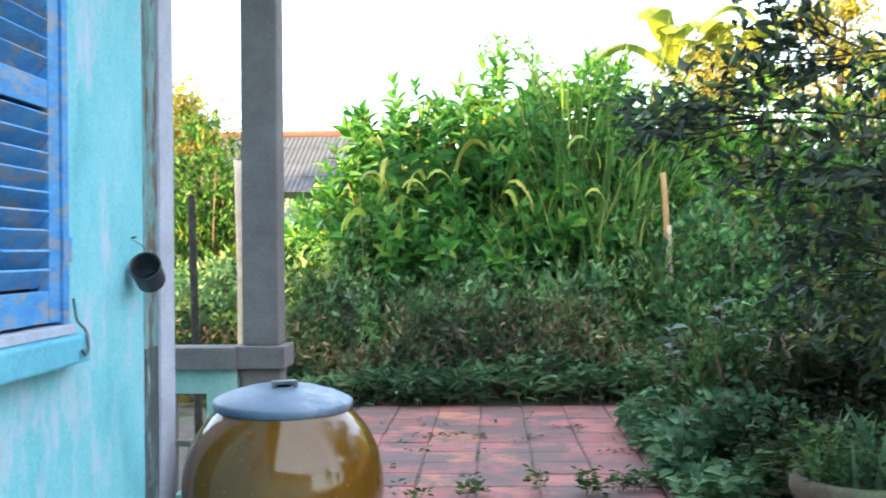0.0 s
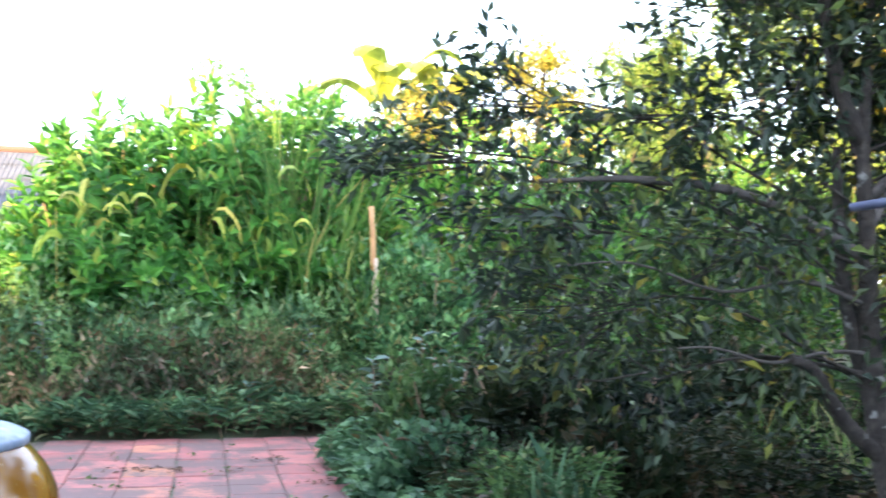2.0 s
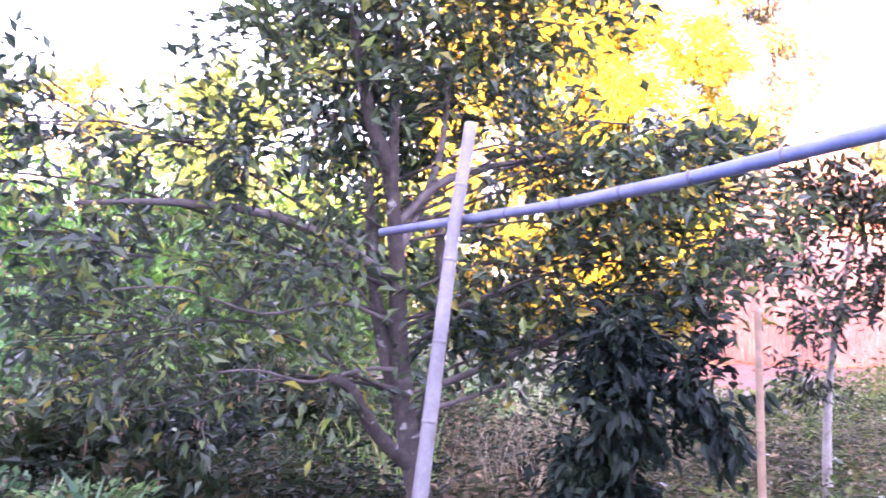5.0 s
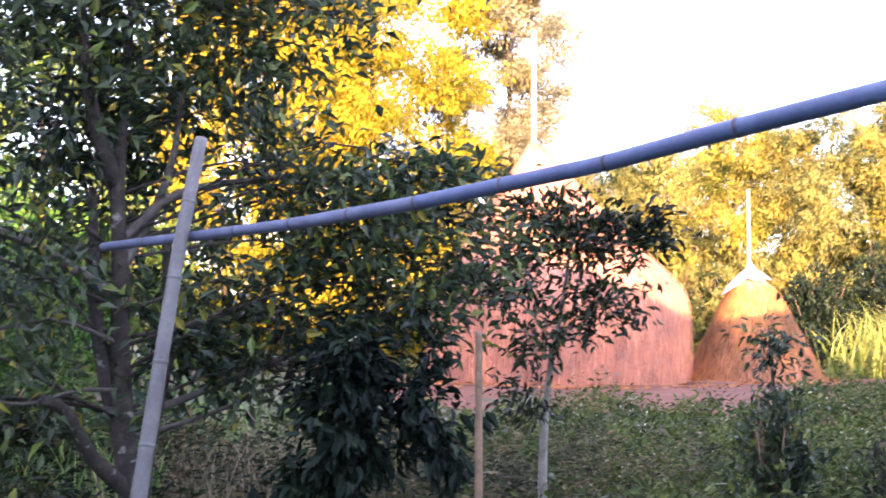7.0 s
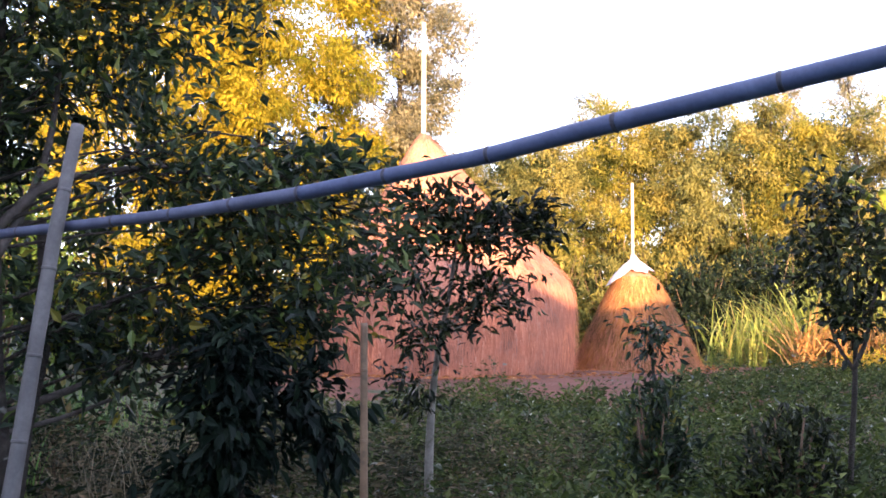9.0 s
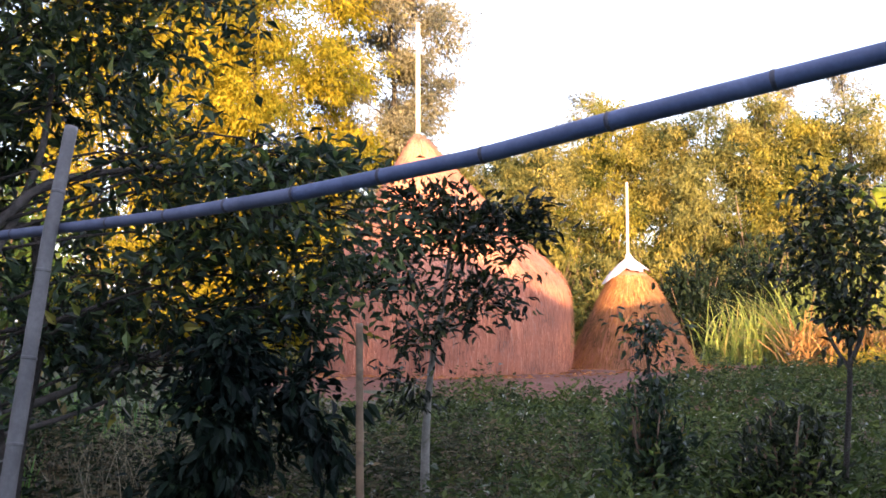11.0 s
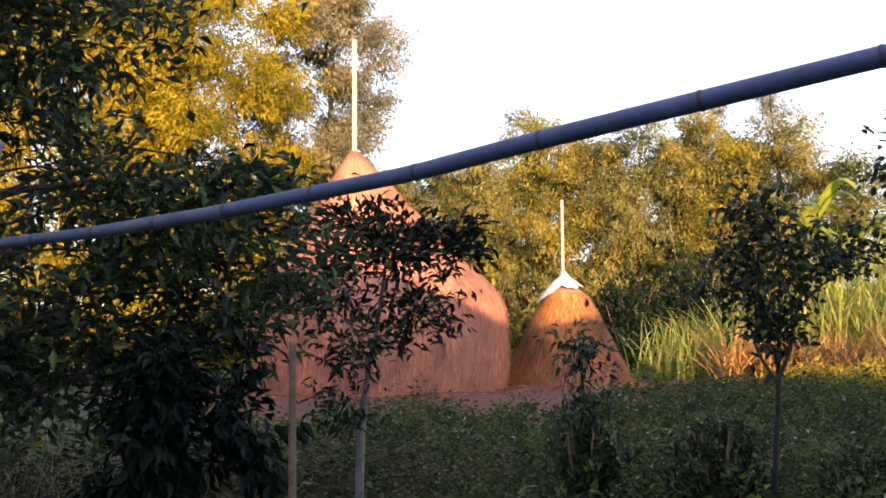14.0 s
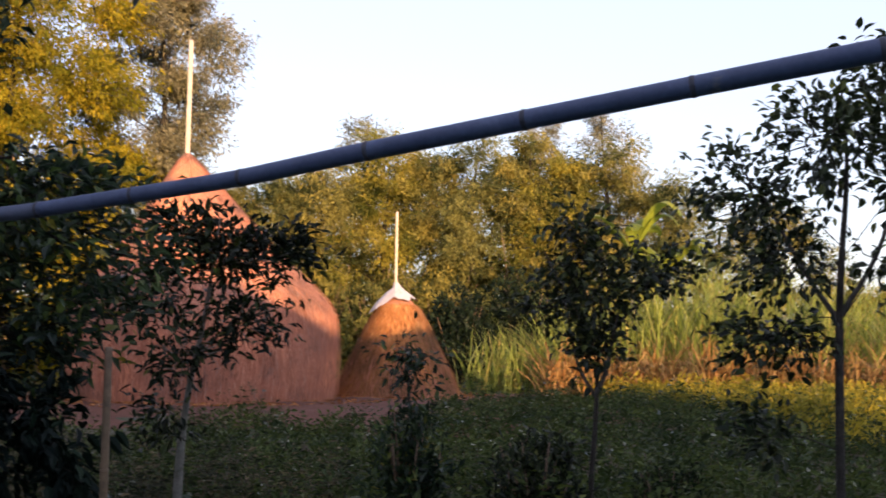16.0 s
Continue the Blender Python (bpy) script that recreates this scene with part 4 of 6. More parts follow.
straw_stack("huge domed rice-straw stack with a tall centre pole", 18.35, 12.30,
            [(2.58, 0.0), (2.62, 0.5), (2.62, 1.1), (2.57, 1.65), (2.44, 1.95), (2.14, 2.32), (1.82, 2.66), (1.50, 3.02), (1.16, 3.46), (0.82, 3.9), (0.47, 4.36), (0.22, 4.68), (0.08, 4.88), (0.0, 4.92)],
            7.25, 0.05, (-0.25, 0.42, 0.0), 52000, 31)
straw_stack("smaller conical straw stack capped with white sheet", 21.6, 9.58,
            [(1.40, 0.0), (1.25, 0.35), (1.04, 0.8), (0.83, 1.2), (0.66, 1.55), (0.51, 1.82), (0.38, 2.02), (0.18, 2.2), (0.05, 2.34), (0.0, 2.36)],
            4.05, 0.032, (0.02, 0.08, 0.0), 24000, 32,
            [(0.045, 2.50), (0.06, 2.46), (0.08, 2.42), (0.13, 2.36), (0.2, 2.30), (0.26, 2.24), (0.3, 2.18), (0.35, 2.13), (0.4, 2.08)], M_SUNSTRAW)


# ---- trees of the garden ----
grow_tree("fruit_tree", "spreading leafy fruit tree with a crooked grey trunk", (3.72, 5.05, 0),
          [(0, 0, -0.03), (-0.04, -0.01, 0.35), (-0.14, 0, 0.8), (-0.20, 0, 1.35), (-0.24, -0.04, 1.8), (-0.29, -0.07, 2.25), (-0.27, -0.08, 2.8), (-0.22, -0.05, 3.5), (-0.15, 0, 4.3)],
          [0.095, 0.078, 0.066, 0.057, 0.048, 0.037, 0.026, 0.018, 0.008],
          [(-2.7, 0.7, 2.28, 0.32, 0.35, 0.2, 28, 0.42), (-2.2, 0.55, 2.5, 0.3, 0.35, 0.35, 35, 0.45), (-1.9, 0.45, 1.95, 0.65, 0.55, 0.45, 79, 0.4), (-1.7, 0.3, 1.4, 0.7, 0.5, 0.45, 82, 0.3),
           (-1.3, 0.25, 2.45, 0.55, 0.5, 0.35, 53, 0.5), (-0.9, 0.1, 1.8, 0.6, 0.55, 0.55, 72, 0.36), (-0.6, 0.05, 2.75, 0.6, 0.6, 0.45, 72, 0.55), (-1, 0.1, 3.05, 0.5, 0.5, 0.3, 28, 0.6),
           (-0.3, 0, 3.35, 0.7, 0.6, 0.5, 98, 0.7), (0.45, -0.35, 3.3, 0.65, 0.6, 0.5, 52, 0.7), (0.45, -0.4, 2.4, 0.5, 0.5, 0.4, 29, 0.5), (1.1, -0.95, 2.25, 0.55, 0.5, 0.3, 64, 0.42),
           (1.35, -0.9, 1.75, 0.6, 0.5, 0.3, 50, 0.3), (0.6, -0.35, 1.35, 0.55, 0.45, 0.3, 57, 0.27), (-0.7, -0.05, 1.2, 0.5, 0.5, 0.3, 18, 0.25), (-1.4, 0.1, 1.05, 0.6, 0.5, 0.25, 14, 0.22),
           (0.45, 0.15, 1.9, 0.45, 0.4, 0.4, 29, 0.42), (0.9, -0.65, 2, 0.5, 0.45, 0.3, 64, 0.45), (-0.1, 0.4, 2.2, 0.45, 0.4, 0.45, 67, 0.5), (0.2, 0.2, 2.9, 0.5, 0.4, 0.35, 40, 0.62), (1.5, -1.1, 2.05, 0.4, 0.4, 0.25, 23, 0.45), (0.9, -0.6, 1.5, 0.5, 0.4, 0.2, 31, 0.33), (0.7, -0.55, 2.35, 0.5, 0.45, 0.3, 41, 0.5), (1.15, -0.95, 2.4, 0.45, 0.4, 0.2, 41, 0.5), (0.6, -0.4, 1.75, 0.5, 0.4, 0.35, 54, 0.38), (1.2, -0.85, 1.6, 0.45, 0.4, 0.3, 36, 0.35), (0.2, -0.02, 1.5, 0.4, 0.3, 0.35, 67, 0.33), (0.35, -0.3, 2.85, 0.5, 0.45, 0.35, 29, 0.6),
           # Clouds centred above z 3.8 are unseen, added to shade the leaves below.
           (-1.2, 0.1, 4.2, 1.2, 1.1, 0.45, 170, 0.85), (0.5, -0.3, 4.5, 1.3, 1.2, 0.5, 190, 0.9), (1.5, -1, 4.1, 0.8, 0.8, 0.35, 90, 0.8), (0.3, -0.35, 3.1, 0.45, 0.4, 0.2, 30, 0.65), (0.6, -0.6, 3.4, 0.4, 0.35, 0.18, 28, 0.7), (0.05, -0.25, 3.45, 0.5, 0.5, 0.22, 55, 0.75), (-0.35, 0.25, 2.95, 0.5, 0.45, 0.35, 60, 0.62), (-0.1, 0.3, 2.55, 0.4, 0.4, 0.3, 45, 0.55), (-0.45, 0.3, 3.4, 0.5, 0.45, 0.3, 50, 0.72), (-0.3, 0.8, 3.9, 0.9, 0.8, 0.4, 100, 0.8)],
          0.108, L_TREE, M_BARK, 0.42, 10, LEAF_MID, 0.02, 41,
          limbs=(([(-0.22, -0.02, 1.7), (-0.8, 0.12, 2.02), (-1.4, 0.2, 2.10), (-1.95, 0.28, 2.08)], [0.035, 0.028, 0.022, 0.012]),
                 ([(-0.08, 0, 0.62), (-0.38, -0.05, 0.86), (-0.58, -0.1, 1.12), (-0.72, -0.12, 1.18)], [0.05, 0.042, 0.034, 0.024]),
                 ([(-0.26, -0.05, 2.0), (0.0, -0.2, 2.28), (0.55, -0.35, 2.42), (1.05, -0.5, 2.5)], [0.03, 0.026, 0.018, 0.008]),
                 ([(-0.12, 0, 1.05), (0.3, -0.2, 1.22), (0.9, -0.5, 1.5), (1.6, -0.9, 1.85)], [0.025, 0.02, 0.015, 0.007]),
                 ([(-0.28, -0.06, 2.3), (-0.42, -0.05, 2.6), (-0.5, -0.02, 3.1), (-0.55, 0, 3.6)], [0.05, 0.042, 0.03, 0.018]),
                 ([(-0.25, -0.05, 1.85), (-0.1, -0.1, 2.15), (0.02, -0.12, 2.5), (0.1, -0.1, 3.0)], [0.03, 0.026, 0.02, 0.01]),
                 ([(-0.1, 0, 0.95), (0.25, -0.15, 1.05), (0.7, -0.4, 1.25), (1.15, -0.65, 1.42)], [0.016, 0.013, 0.010, 0.005]),
                 ([(-0.2, -0.02, 1.45), (-0.6, 0.0, 1.58), (-1.0, 0.1, 1.52), (-1.5, 0.12, 1.66), (-2.0, 0.2, 1.62)], [0.014, 0.012, 0.009, 0.007, 0.004]),
                 ([(-0.17, 0, 1.2), (-0.5, -0.1, 1.22), (-0.8, -0.06, 1.16), (-1.15, -0.1, 1.24), (-1.5, -0.1, 1.22)], [0.013, 0.011, 0.009, 0.006, 0.004]),
                 ([(-0.06, 0, 0.55), (-0.03, -0.05, 1.0), (0.04, -0.1, 1.5), (0.0, -0.1, 2.1)], [0.055, 0.046, 0.042, 0.026]),
                 ([(-0.1, 0, 0.75), (-0.24, 0.05, 1.2), (-0.33, 0.06, 1.7), (-0.37, 0.05, 2.3)], [0.048, 0.042, 0.041, 0.022])))
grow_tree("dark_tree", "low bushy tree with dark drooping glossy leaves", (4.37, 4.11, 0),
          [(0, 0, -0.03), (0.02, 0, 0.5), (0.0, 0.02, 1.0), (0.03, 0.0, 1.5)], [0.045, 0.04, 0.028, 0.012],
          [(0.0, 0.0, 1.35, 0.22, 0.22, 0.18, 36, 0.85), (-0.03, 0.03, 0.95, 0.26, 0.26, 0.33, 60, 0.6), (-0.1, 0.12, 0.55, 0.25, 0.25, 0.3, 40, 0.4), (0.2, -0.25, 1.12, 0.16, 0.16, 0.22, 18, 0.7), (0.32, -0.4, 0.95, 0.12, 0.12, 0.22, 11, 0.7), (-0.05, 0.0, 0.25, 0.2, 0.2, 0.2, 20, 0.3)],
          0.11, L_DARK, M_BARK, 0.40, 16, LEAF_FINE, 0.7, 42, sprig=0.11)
grow_tree("young_mango_tree", "young tree with a pale trunk and reddish-dark leaves", (6.33, 4.22, 0),
          [(0, 0, -0.03), (0, 0.01, 0.6), (-0.03, -0.06, 1.2), (-0.12, -0.25, 1.8), (-0.14, -0.35, 2.4)], [0.036, 0.031, 0.022, 0.014, 0.006],
          [(-0.1, -0.45, 2.15, 0.26, 0.36, 0.28, 80, 0.8), (0.12, -0.75, 2.2, 0.15, 0.2, 0.12, 26, 0.8), (-0.25, -0.1, 2.3, 0.3, 0.35, 0.2, 46, 0.8), (0.0, -0.5, 1.75, 0.2, 0.3, 0.2, 36, 0.65), (-0.3, 0.1, 1.9, 0.3, 0.3, 0.25, 40, 0.7), (-0.3, -0.2, 1.5, 0.3, 0.35, 0.2, 30, 0.55), (-0.2, 0.0, 1.1, 0.25, 0.3, 0.2, 18, 0.45)],
          0.088, L_MANGO, M_PALEBARK, 0.38, 10, LEAF_FINE, 0.1, 43, sprig=0.12)
grow_tree("citrus_tree", "slim young tree with dense dark leaves among weeds", (8.46, 1.95, 0),
          [(0, 0, -0.03), (0, 0, 0.4), (0.0, -0.04, 1.0), (0.01, -0.05, 1.3), (0.02, -0.08, 2.0), (0.02, -0.08, 2.6)], [0.025, 0.023, 0.021, 0.018, 0.012, 0.005],
          [(0.02, -0.05, 2.1, 0.4, 0.38, 0.45, 80, 0.7), (-0.05, 0.28, 2.0, 0.3, 0.3, 0.3, 26, 0.6), (0.05, -0.5, 2.15, 0.3, 0.32, 0.2, 32, 0.65), (0.0, 0.1, 2.5, 0.25, 0.25, 0.2, 26, 0.85), (0.0, -0.05, 1.6, 0.24, 0.22, 0.26, 34, 0.5), (0, 0.3, 0.7, 0.2, 0.25, 0.2, 20, 0.3)],
          0.085, L_CITRUS, M_BARK, 0.52, 10, LEAF_FINE, 0.1, 44, sprig=0.12, limbs=(([(0, -0.04, 1.2), (0.0, -0.14, 1.45), (0.0, -0.22, 1.85)], [0.02, 0.016, 0.01]), ([(0, -0.04, 1.2), (0.0, 0.1, 1.45), (0.0, 0.2, 1.9)], [0.016, 0.013, 0.008]), ([(0.01, -0.06, 1.5), (0.0, -0.3, 1.85), (0.0, -0.6, 2.05)], [0.011, 0.009, 0.005]), ([(0.01, -0.06, 1.6), (0.0, 0.2, 2.0), (0.0, 0.38, 2.35)], [0.011, 0.009, 0.005])))
grow_tree("citrus_tree", "airy young tree with upright boughs against the sky", (7.72, 0.11, 0),
          [(0, 0, -0.03), (0, 0, 0.6), (0, -0.01, 1.6), (0.0, -0.03, 2.1), (0, -0.08, 2.8), (0, -0.05, 3.4)], [0.032, 0.03, 0.027, 0.022, 0.014, 0.005],
          [(0, 0.05, 3.0, 0.4, 0.45, 0.42, 70, 0.8), (0, 0.55, 2.65, 0.35, 0.38, 0.35, 50, 0.7), (0, 0.35, 2.2, 0.4, 0.45, 0.3, 50, 0.6), (0, -0.55, 2.7, 0.4, 0.4, 0.45, 60, 0.7), (0, 0.45, 1.65, 0.35, 0.4, 0.18, 45, 0.5), (0, -0.45, 2.1, 0.35, 0.4, 0.3, 40, 0.55), (0, 0.45, 1.0, 0.2, 0.3, 0.16, 22, 0.3), (0, -0.3, 3.3, 0.3, 0.35, 0.3, 35, 0.85)],
          0.088, L_CITRUS, M_BARK, 0.50, 10, LEAF_FINE, 0.05, 45, sprig=0.12, limbs=(([(0, -0.02, 1.75), (0, 0.2, 2.1), (0, 0.45, 2.6)], [0.02, 0.015, 0.008]), ([(0, -0.02, 1.8), (0, -0.25, 2.2), (0, -0.45, 2.8)], [0.02, 0.015, 0.008])))
grow_tree("sapling", "thin sapling with a few yellowing leaves", (8.03, 3.24, 0),
          [(0, 0, -0.03), (0, 0.02, 0.5), (-0.02, 0.05, 1.1), (-0.03, 0.08, 1.6)], [0.022, 0.02, 0.014, 0.006],
          [(-0.03, 0.06, 1.45, 0.2, 0.25, 0.16, 34, 0.9), (0, 0, 0.95, 0.16, 0.2, 0.16, 20, 0.6), (0, 0, 0.5, 0.2, 0.25, 0.22, 30, 0.4)],
          0.08, L_TREE, M_BARK, 0.4, 8, LEAF_FINE, 0.2, 46)


# ---- shrubs, tall grass and bananas beyond the court ----
def shrub(label, x, y, r, h, count, leaf, mat, seed, slim=0.4, per=12, droop=0.0):
    rs = np.random.RandomState(seed)
    z = float(ground_height(np.array(x), np.array(y)))
    sh = thing("shrub", label, "shrub", (x, y, z - 0.03))
    stems, fol = Soup(), Soup()
    for _ in range(14):
        a, q = rs.uniform(0, 6.28), rs.uniform(0.2, 0.9)
        e = np.array([r * q * math.cos(a), r * q * math.sin(a), h * rs.uniform(0.6, 0.98)])
        tube([e * (0.15, 0.15, 0), e * (0.5, 0.5, 0.5), e], [0.02, 0.014, 0.006], 5, stems)
    q = unit(rs.normal(size=(count, 3)))
    q[:, 2] = abs(q[:, 2])
    rad = rs.uniform(0.25, 1.0, (count, 1)) ** 0.5
    lump = 1 + 0.22 * np.array([noise.noise(Vector(p * 2.2 + seed)) for p in q])[:, None]
    c = q * rad * lump * np.array([r, r, h * 0.92]) + np.array([0, 0, h * 0.06])
    way = q[:, None] * 0.5 + rs.normal(0, 0.6, (count, per, 3)) + np.array([0, 0, 0.35 - droop])
    pos = c[:, None] + rs.normal(0, 0.07, (count, per, 3))
    leaves(pos.reshape(-1, 3), way.reshape(-1, 3), leaf * rs.uniform(0.55, 1.25, count * per), slim, LEAF_FINE if leaf > 0.25 else LEAF_PLAIN, 0.6, fol, rs)
    part("stemwork", stems, M_TWIG, sh, smooth=True, kind="stuff")
    part("foliage", fol, mat, sh)
    return sh


def ginger_shoot(seed):
    """A leafy shoot: a stem with leaves spiralling up it, spread below and upright at the tip."""
    rs = np.random.RandomState(seed)
    n = 14
    t = np.linspace(0.1, 1, n)
    a = np.arange(n) * 2.4 + rs.uniform(-0.3, 0.3, n)
    pos = np.column_stack([0 * t, 0 * t, 0.46 * t])
    way = np.column_stack([np.cos(a), np.sin(a), 0.15 + 1.5 * t ** 2.5 + rs.normal(0, 0.15, n)])
    s = tube([(0, 0, -0.5), (0.01, 0, 0), (0, 0, 0.46)], [0.012, 0.010, 0.005], 4)
    return leaves(pos, way, rs.uniform(0.20, 0.29, n) * (1.05 - 0.25 * t), 0.38, LEAF_FINE, 0.25, s, rs)


SHOOTS = [ginger_shoot(500 + k).mesh("leafy_shoot", L_GINGER) for k in range(7)]


def ginger_bush(label, x, y, r, h, count, seed):
    """A domed bush of many leafy shoots on arching stems."""
    rs = np.random.RandomState(seed)
    z = float(ground_height(np.array(x), np.array(y)))
    sh = thing("shrub", label, "shrub", (x, y, z - 0.03))
    stems = Soup()
    for k in range(count):
        q = unit(rs.normal(size=3))
        q[2] = abs(q[2])
        lump = 1 + 0.20 * noise.noise(Vector(q * 2.0 + seed))
        c = q * np.array([r, r, h * 0.86]) * lump * (rs.uniform(0.90, 1.04) if k % 3 else rs.uniform(0.55, 0.85))
        c[2] = max(c[2], 1.1 + 0.4 * rs.rand())
        tip = unit(q * np.array([1.0, 1.0, 0.5]) + np.array([0, 0, 0.55]) + rs.normal(0, 0.22, 3))
        ob = new("leafy_shoot", SHOOTS[k % len(SHOOTS)])
        ob.parent = sh
        size = rs.uniform(0.75, 1.2)
        ob.matrix_basis = Matrix.Translation(c) @ Vector(tip).to_track_quat("Z", "Y").to_matrix().to_4x4() @ Matrix.Rotation(rs.uniform(0, 6.28), 4, "Z") @ Matrix.Diagonal((size, size, size, 1))
        if k % 2 == 0:
            foot = np.array([0.3 * c[0], 0.3 * c[1], 0.0])
            tube([foot, foot * 0.5 + c * 0.5 + np.array([0, 0, 0.2]), c], [0.016, 0.013, 0.010], 5, stems)
    part("stemwork", stems, M_TWIG, sh, smooth=True, kind="stuff")
    return sh


ginger_bush("bushy bright green ginger shrub taller than a man", -0.95, 13.3, 1.15, 3.5, 280, 51)
ginger_bush("bushy bright green ginger shrub with upright shoots", 0.05, 13.5, 1.3, 3.75, 295, 52)
ginger_bush("bright green leafy shrub in the thicket", 1.15, 13.9, 1.25, 3.75, 275, 53)
ginger_bush("low leafy ginger shrub at the thicket's foot", -0.4, 13.4, 0.9, 2.0, 110, 151)
ginger_bush("low leafy ginger shrub at the thicket's foot", 0.75, 13.4, 0.8, 2.0, 100, 152)
ginger_bush("leafy ginger shrub at the thicket's sunny side", -1.6, 13.1, 0.65, 2.4, 130, 153)
shrub("dense green undergrowth inside the ginger thicket", 0.1, 14.4, 1.7, 3.5, 420, 0.24, L_THICKET, 156, 0.42, 9)
shrub("leafy green shrub mixed with tall grass", 2.2, 14.6, 1.3, 2.9, 380, 0.2, L_BRIGHT, 54, 0.4)
shrub("tangled green bush by the bare post", 2.7, 12.3, 1.1, 2.1, 420, 0.13, L_HERB, 55, 0.55)
shrub("tangled green bush under the fruit tree boughs", 4.3, 12.6, 1.6, 2.7, 560, 0.14, L_THICKET, 56, 0.5)
shrub("sunlit yellow-green bush behind the fence posts", -3.6, 13.6, 1.1, 2.95, 760, 0.13, L_THICKET, 57, 0.45)
shrub("low green bush beside the neighbour's house", -2.1, 12.3, 0.8, 1.5, 260, 0.10, L_WEED, 58, 0.4)
shrub("dark leafy bush at the fence", -4.2, 11.0, 1.0, 1.7, 360, 0.09, L_WEED, 59, 0.45)
shrub("tall sunlit thicket bush behind the fruit tree", 3.9, 15.3, 1.2, 3.7, 420, 0.19, L_BRIGHT, 61, 0.42, 10)
shrub("tall sunlit thicket bush behind the fruit tree", 5.6, 15.6, 1.4, 3.7, 460, 0.19, L_THICKET, 62, 0.42, 10)
shrub("yellowing thicket bush behind the fruit tree", 7.4, 16.6, 1.5, 4.0, 460, 0.20, L_GREENWOOD, 63, 0.42, 10)
shrub("tall sunlit thicket bush behind the fruit tree", 9.3, 16.8, 1.6, 3.6, 460, 0.20, L_THICKET, 64, 0.42, 10)
shrub("yellowing thicket bush behind the fruit tree", 11.6, 17.4, 1.7, 4.2, 460, 0.21, L_GREENWOOD, 65, 0.42, 10)
shrub("bright thicket far behind the fruit tree", 7.2, 14.6, 2.0, 2.4, 460, 0.15, L_WEED, 60, 0.45)


def tall_grass(label, x, y, r, h, n, w, mat, seed, bend=(0.1, 0.5)):
    rs = np.random.RandomState(seed)
    z = float(ground_height(np.array(x), np.array(y)))
    g = thing("tall_grass", label, "grass clump", (x, y, z - 0.03), kind="stuff")
    a, q = rs.uniform(0, 6.28, n), r * np.sqrt(rs.uniform(0, 1, n))
    pos = np.column_stack([q * np.cos(a), q * np.sin(a), np.zeros(n)])
    part("blades", blades(pos, h * rs.uniform(0.45, 1.1, n), w * rs.uniform(0.6, 1.3, n), rs.uniform(*bend, n), rs=rs, lean=0.1), mat, g)


shrub("tall leafy bush behind the elephant grass", 1.5, 15.5, 1.1, 3.9, 420, 0.17, L_BRIGHT, 154, 0.42, 10)
shrub("tall leafy bush behind the bare post", 2.7, 15.9, 1.15, 3.95, 420, 0.17, L_THICKET, 155, 0.42, 10)
tall_grass("clump of tall green elephant grass", 1.15, 13.0, 0.7, 4.5, 320, 0.03, L_GRASS, 70, (0.05, 0.42))
tall_grass("clump of tall green elephant grass", 0.3, 12.8, 0.6, 3.3, 60, 0.022, L_GRASS, 71, (0.15, 0.6))
tall_grass("clump of arching grass beside the bare post", 1.7, 12.7, 0.5, 2.6, 220, 0.024, L_GRASS, 72, (0.15, 0.8))
def drooping_blades(label, x, y, spots, seed):
    """Long grass stalks, each with a pale blade that arches over and hangs."""
    rs = np.random.RandomState(seed)
    z0 = float(ground_height(np.array(x), np.array(y)))
    g = thing("tall_grass", label, "grass clump", (x, y, z0 - 0.03), kind="stuff")
    stalks, strips = Soup(), Soup()
    for dx, z in spots:
        top = np.array([dx, rs.uniform(-0.15, 0.15), z - z0])
        tube([(dx * 0.8, 0.1, 0), (dx * 0.95, 0.05, (z - z0) * 0.6), top], [0.010, 0.008, 0.005], 5, stalks)
        for _ in range(rs.randint(1, 3)):
            a = rs.choice([2.7, 3.4, 3.9, 0.2, 5.6]) + rs.normal(0, 0.3)
            d, side = np.array([math.cos(a), math.sin(a), 0]), np.array([-math.sin(a), math.cos(a), 0.6])
            L, n = rs.uniform(0.4, 0.85), 9
            lean = np.radians(np.interp(np.linspace(0, 1, n), [0, 0.25, 0.5, 1], [rs.uniform(60, 85), rs.uniform(20, 50), rs.uniform(-55, -30), rs.uniform(-92, -80)]))
            step = (np.outer(np.cos(lean), d) + np.outer(np.sin(lean), (0, 0, 1))) * L / n
            c = top + np.cumsum(step, axis=0)
            w = 0.036 * np.array([0.5, 0.8, 1, 1.1, 1.1, 1, 0.9, 0.6, 0.1])[:, None] * unit(side)
            v = np.stack([c - w, c + w], 1).reshape(-1, 3)
            strips.add(v, [q for k in range(n - 1) for q in ((2 * k, 2 * k + 1, 2 * k + 3), (2 * k, 2 * k + 3, 2 * k + 2))])
    part("stalks", stalks, L_GRASS, g, kind="stuff")
    part("blades", strips, L_ARCH, g)


drooping_blades("arching yellowed grass blades in front of the ginger", -1.0, 12.0, [(-0.14, 2.45), (0.02, 2.2), (0.16, 2.05), (-0.36, 1.9), (-0.14, 2.6), (0.3, 2.3), (-0.45, 2.3)], 73)
drooping_blades("few arching pale grass blades in front of the ginger", 0.1, 12.0, [(-0.08, 2.55), (0.02, 2.1), (0.3, 2.4), (0.95, 2.1), (0.75, 2.6)], 78)
tall_grass("tuft of long blades on the bare post", 1.97, 12.2, 0.1, 2.4, 10, 0.03, L_GRASS, 74, (0.2, 0.6))


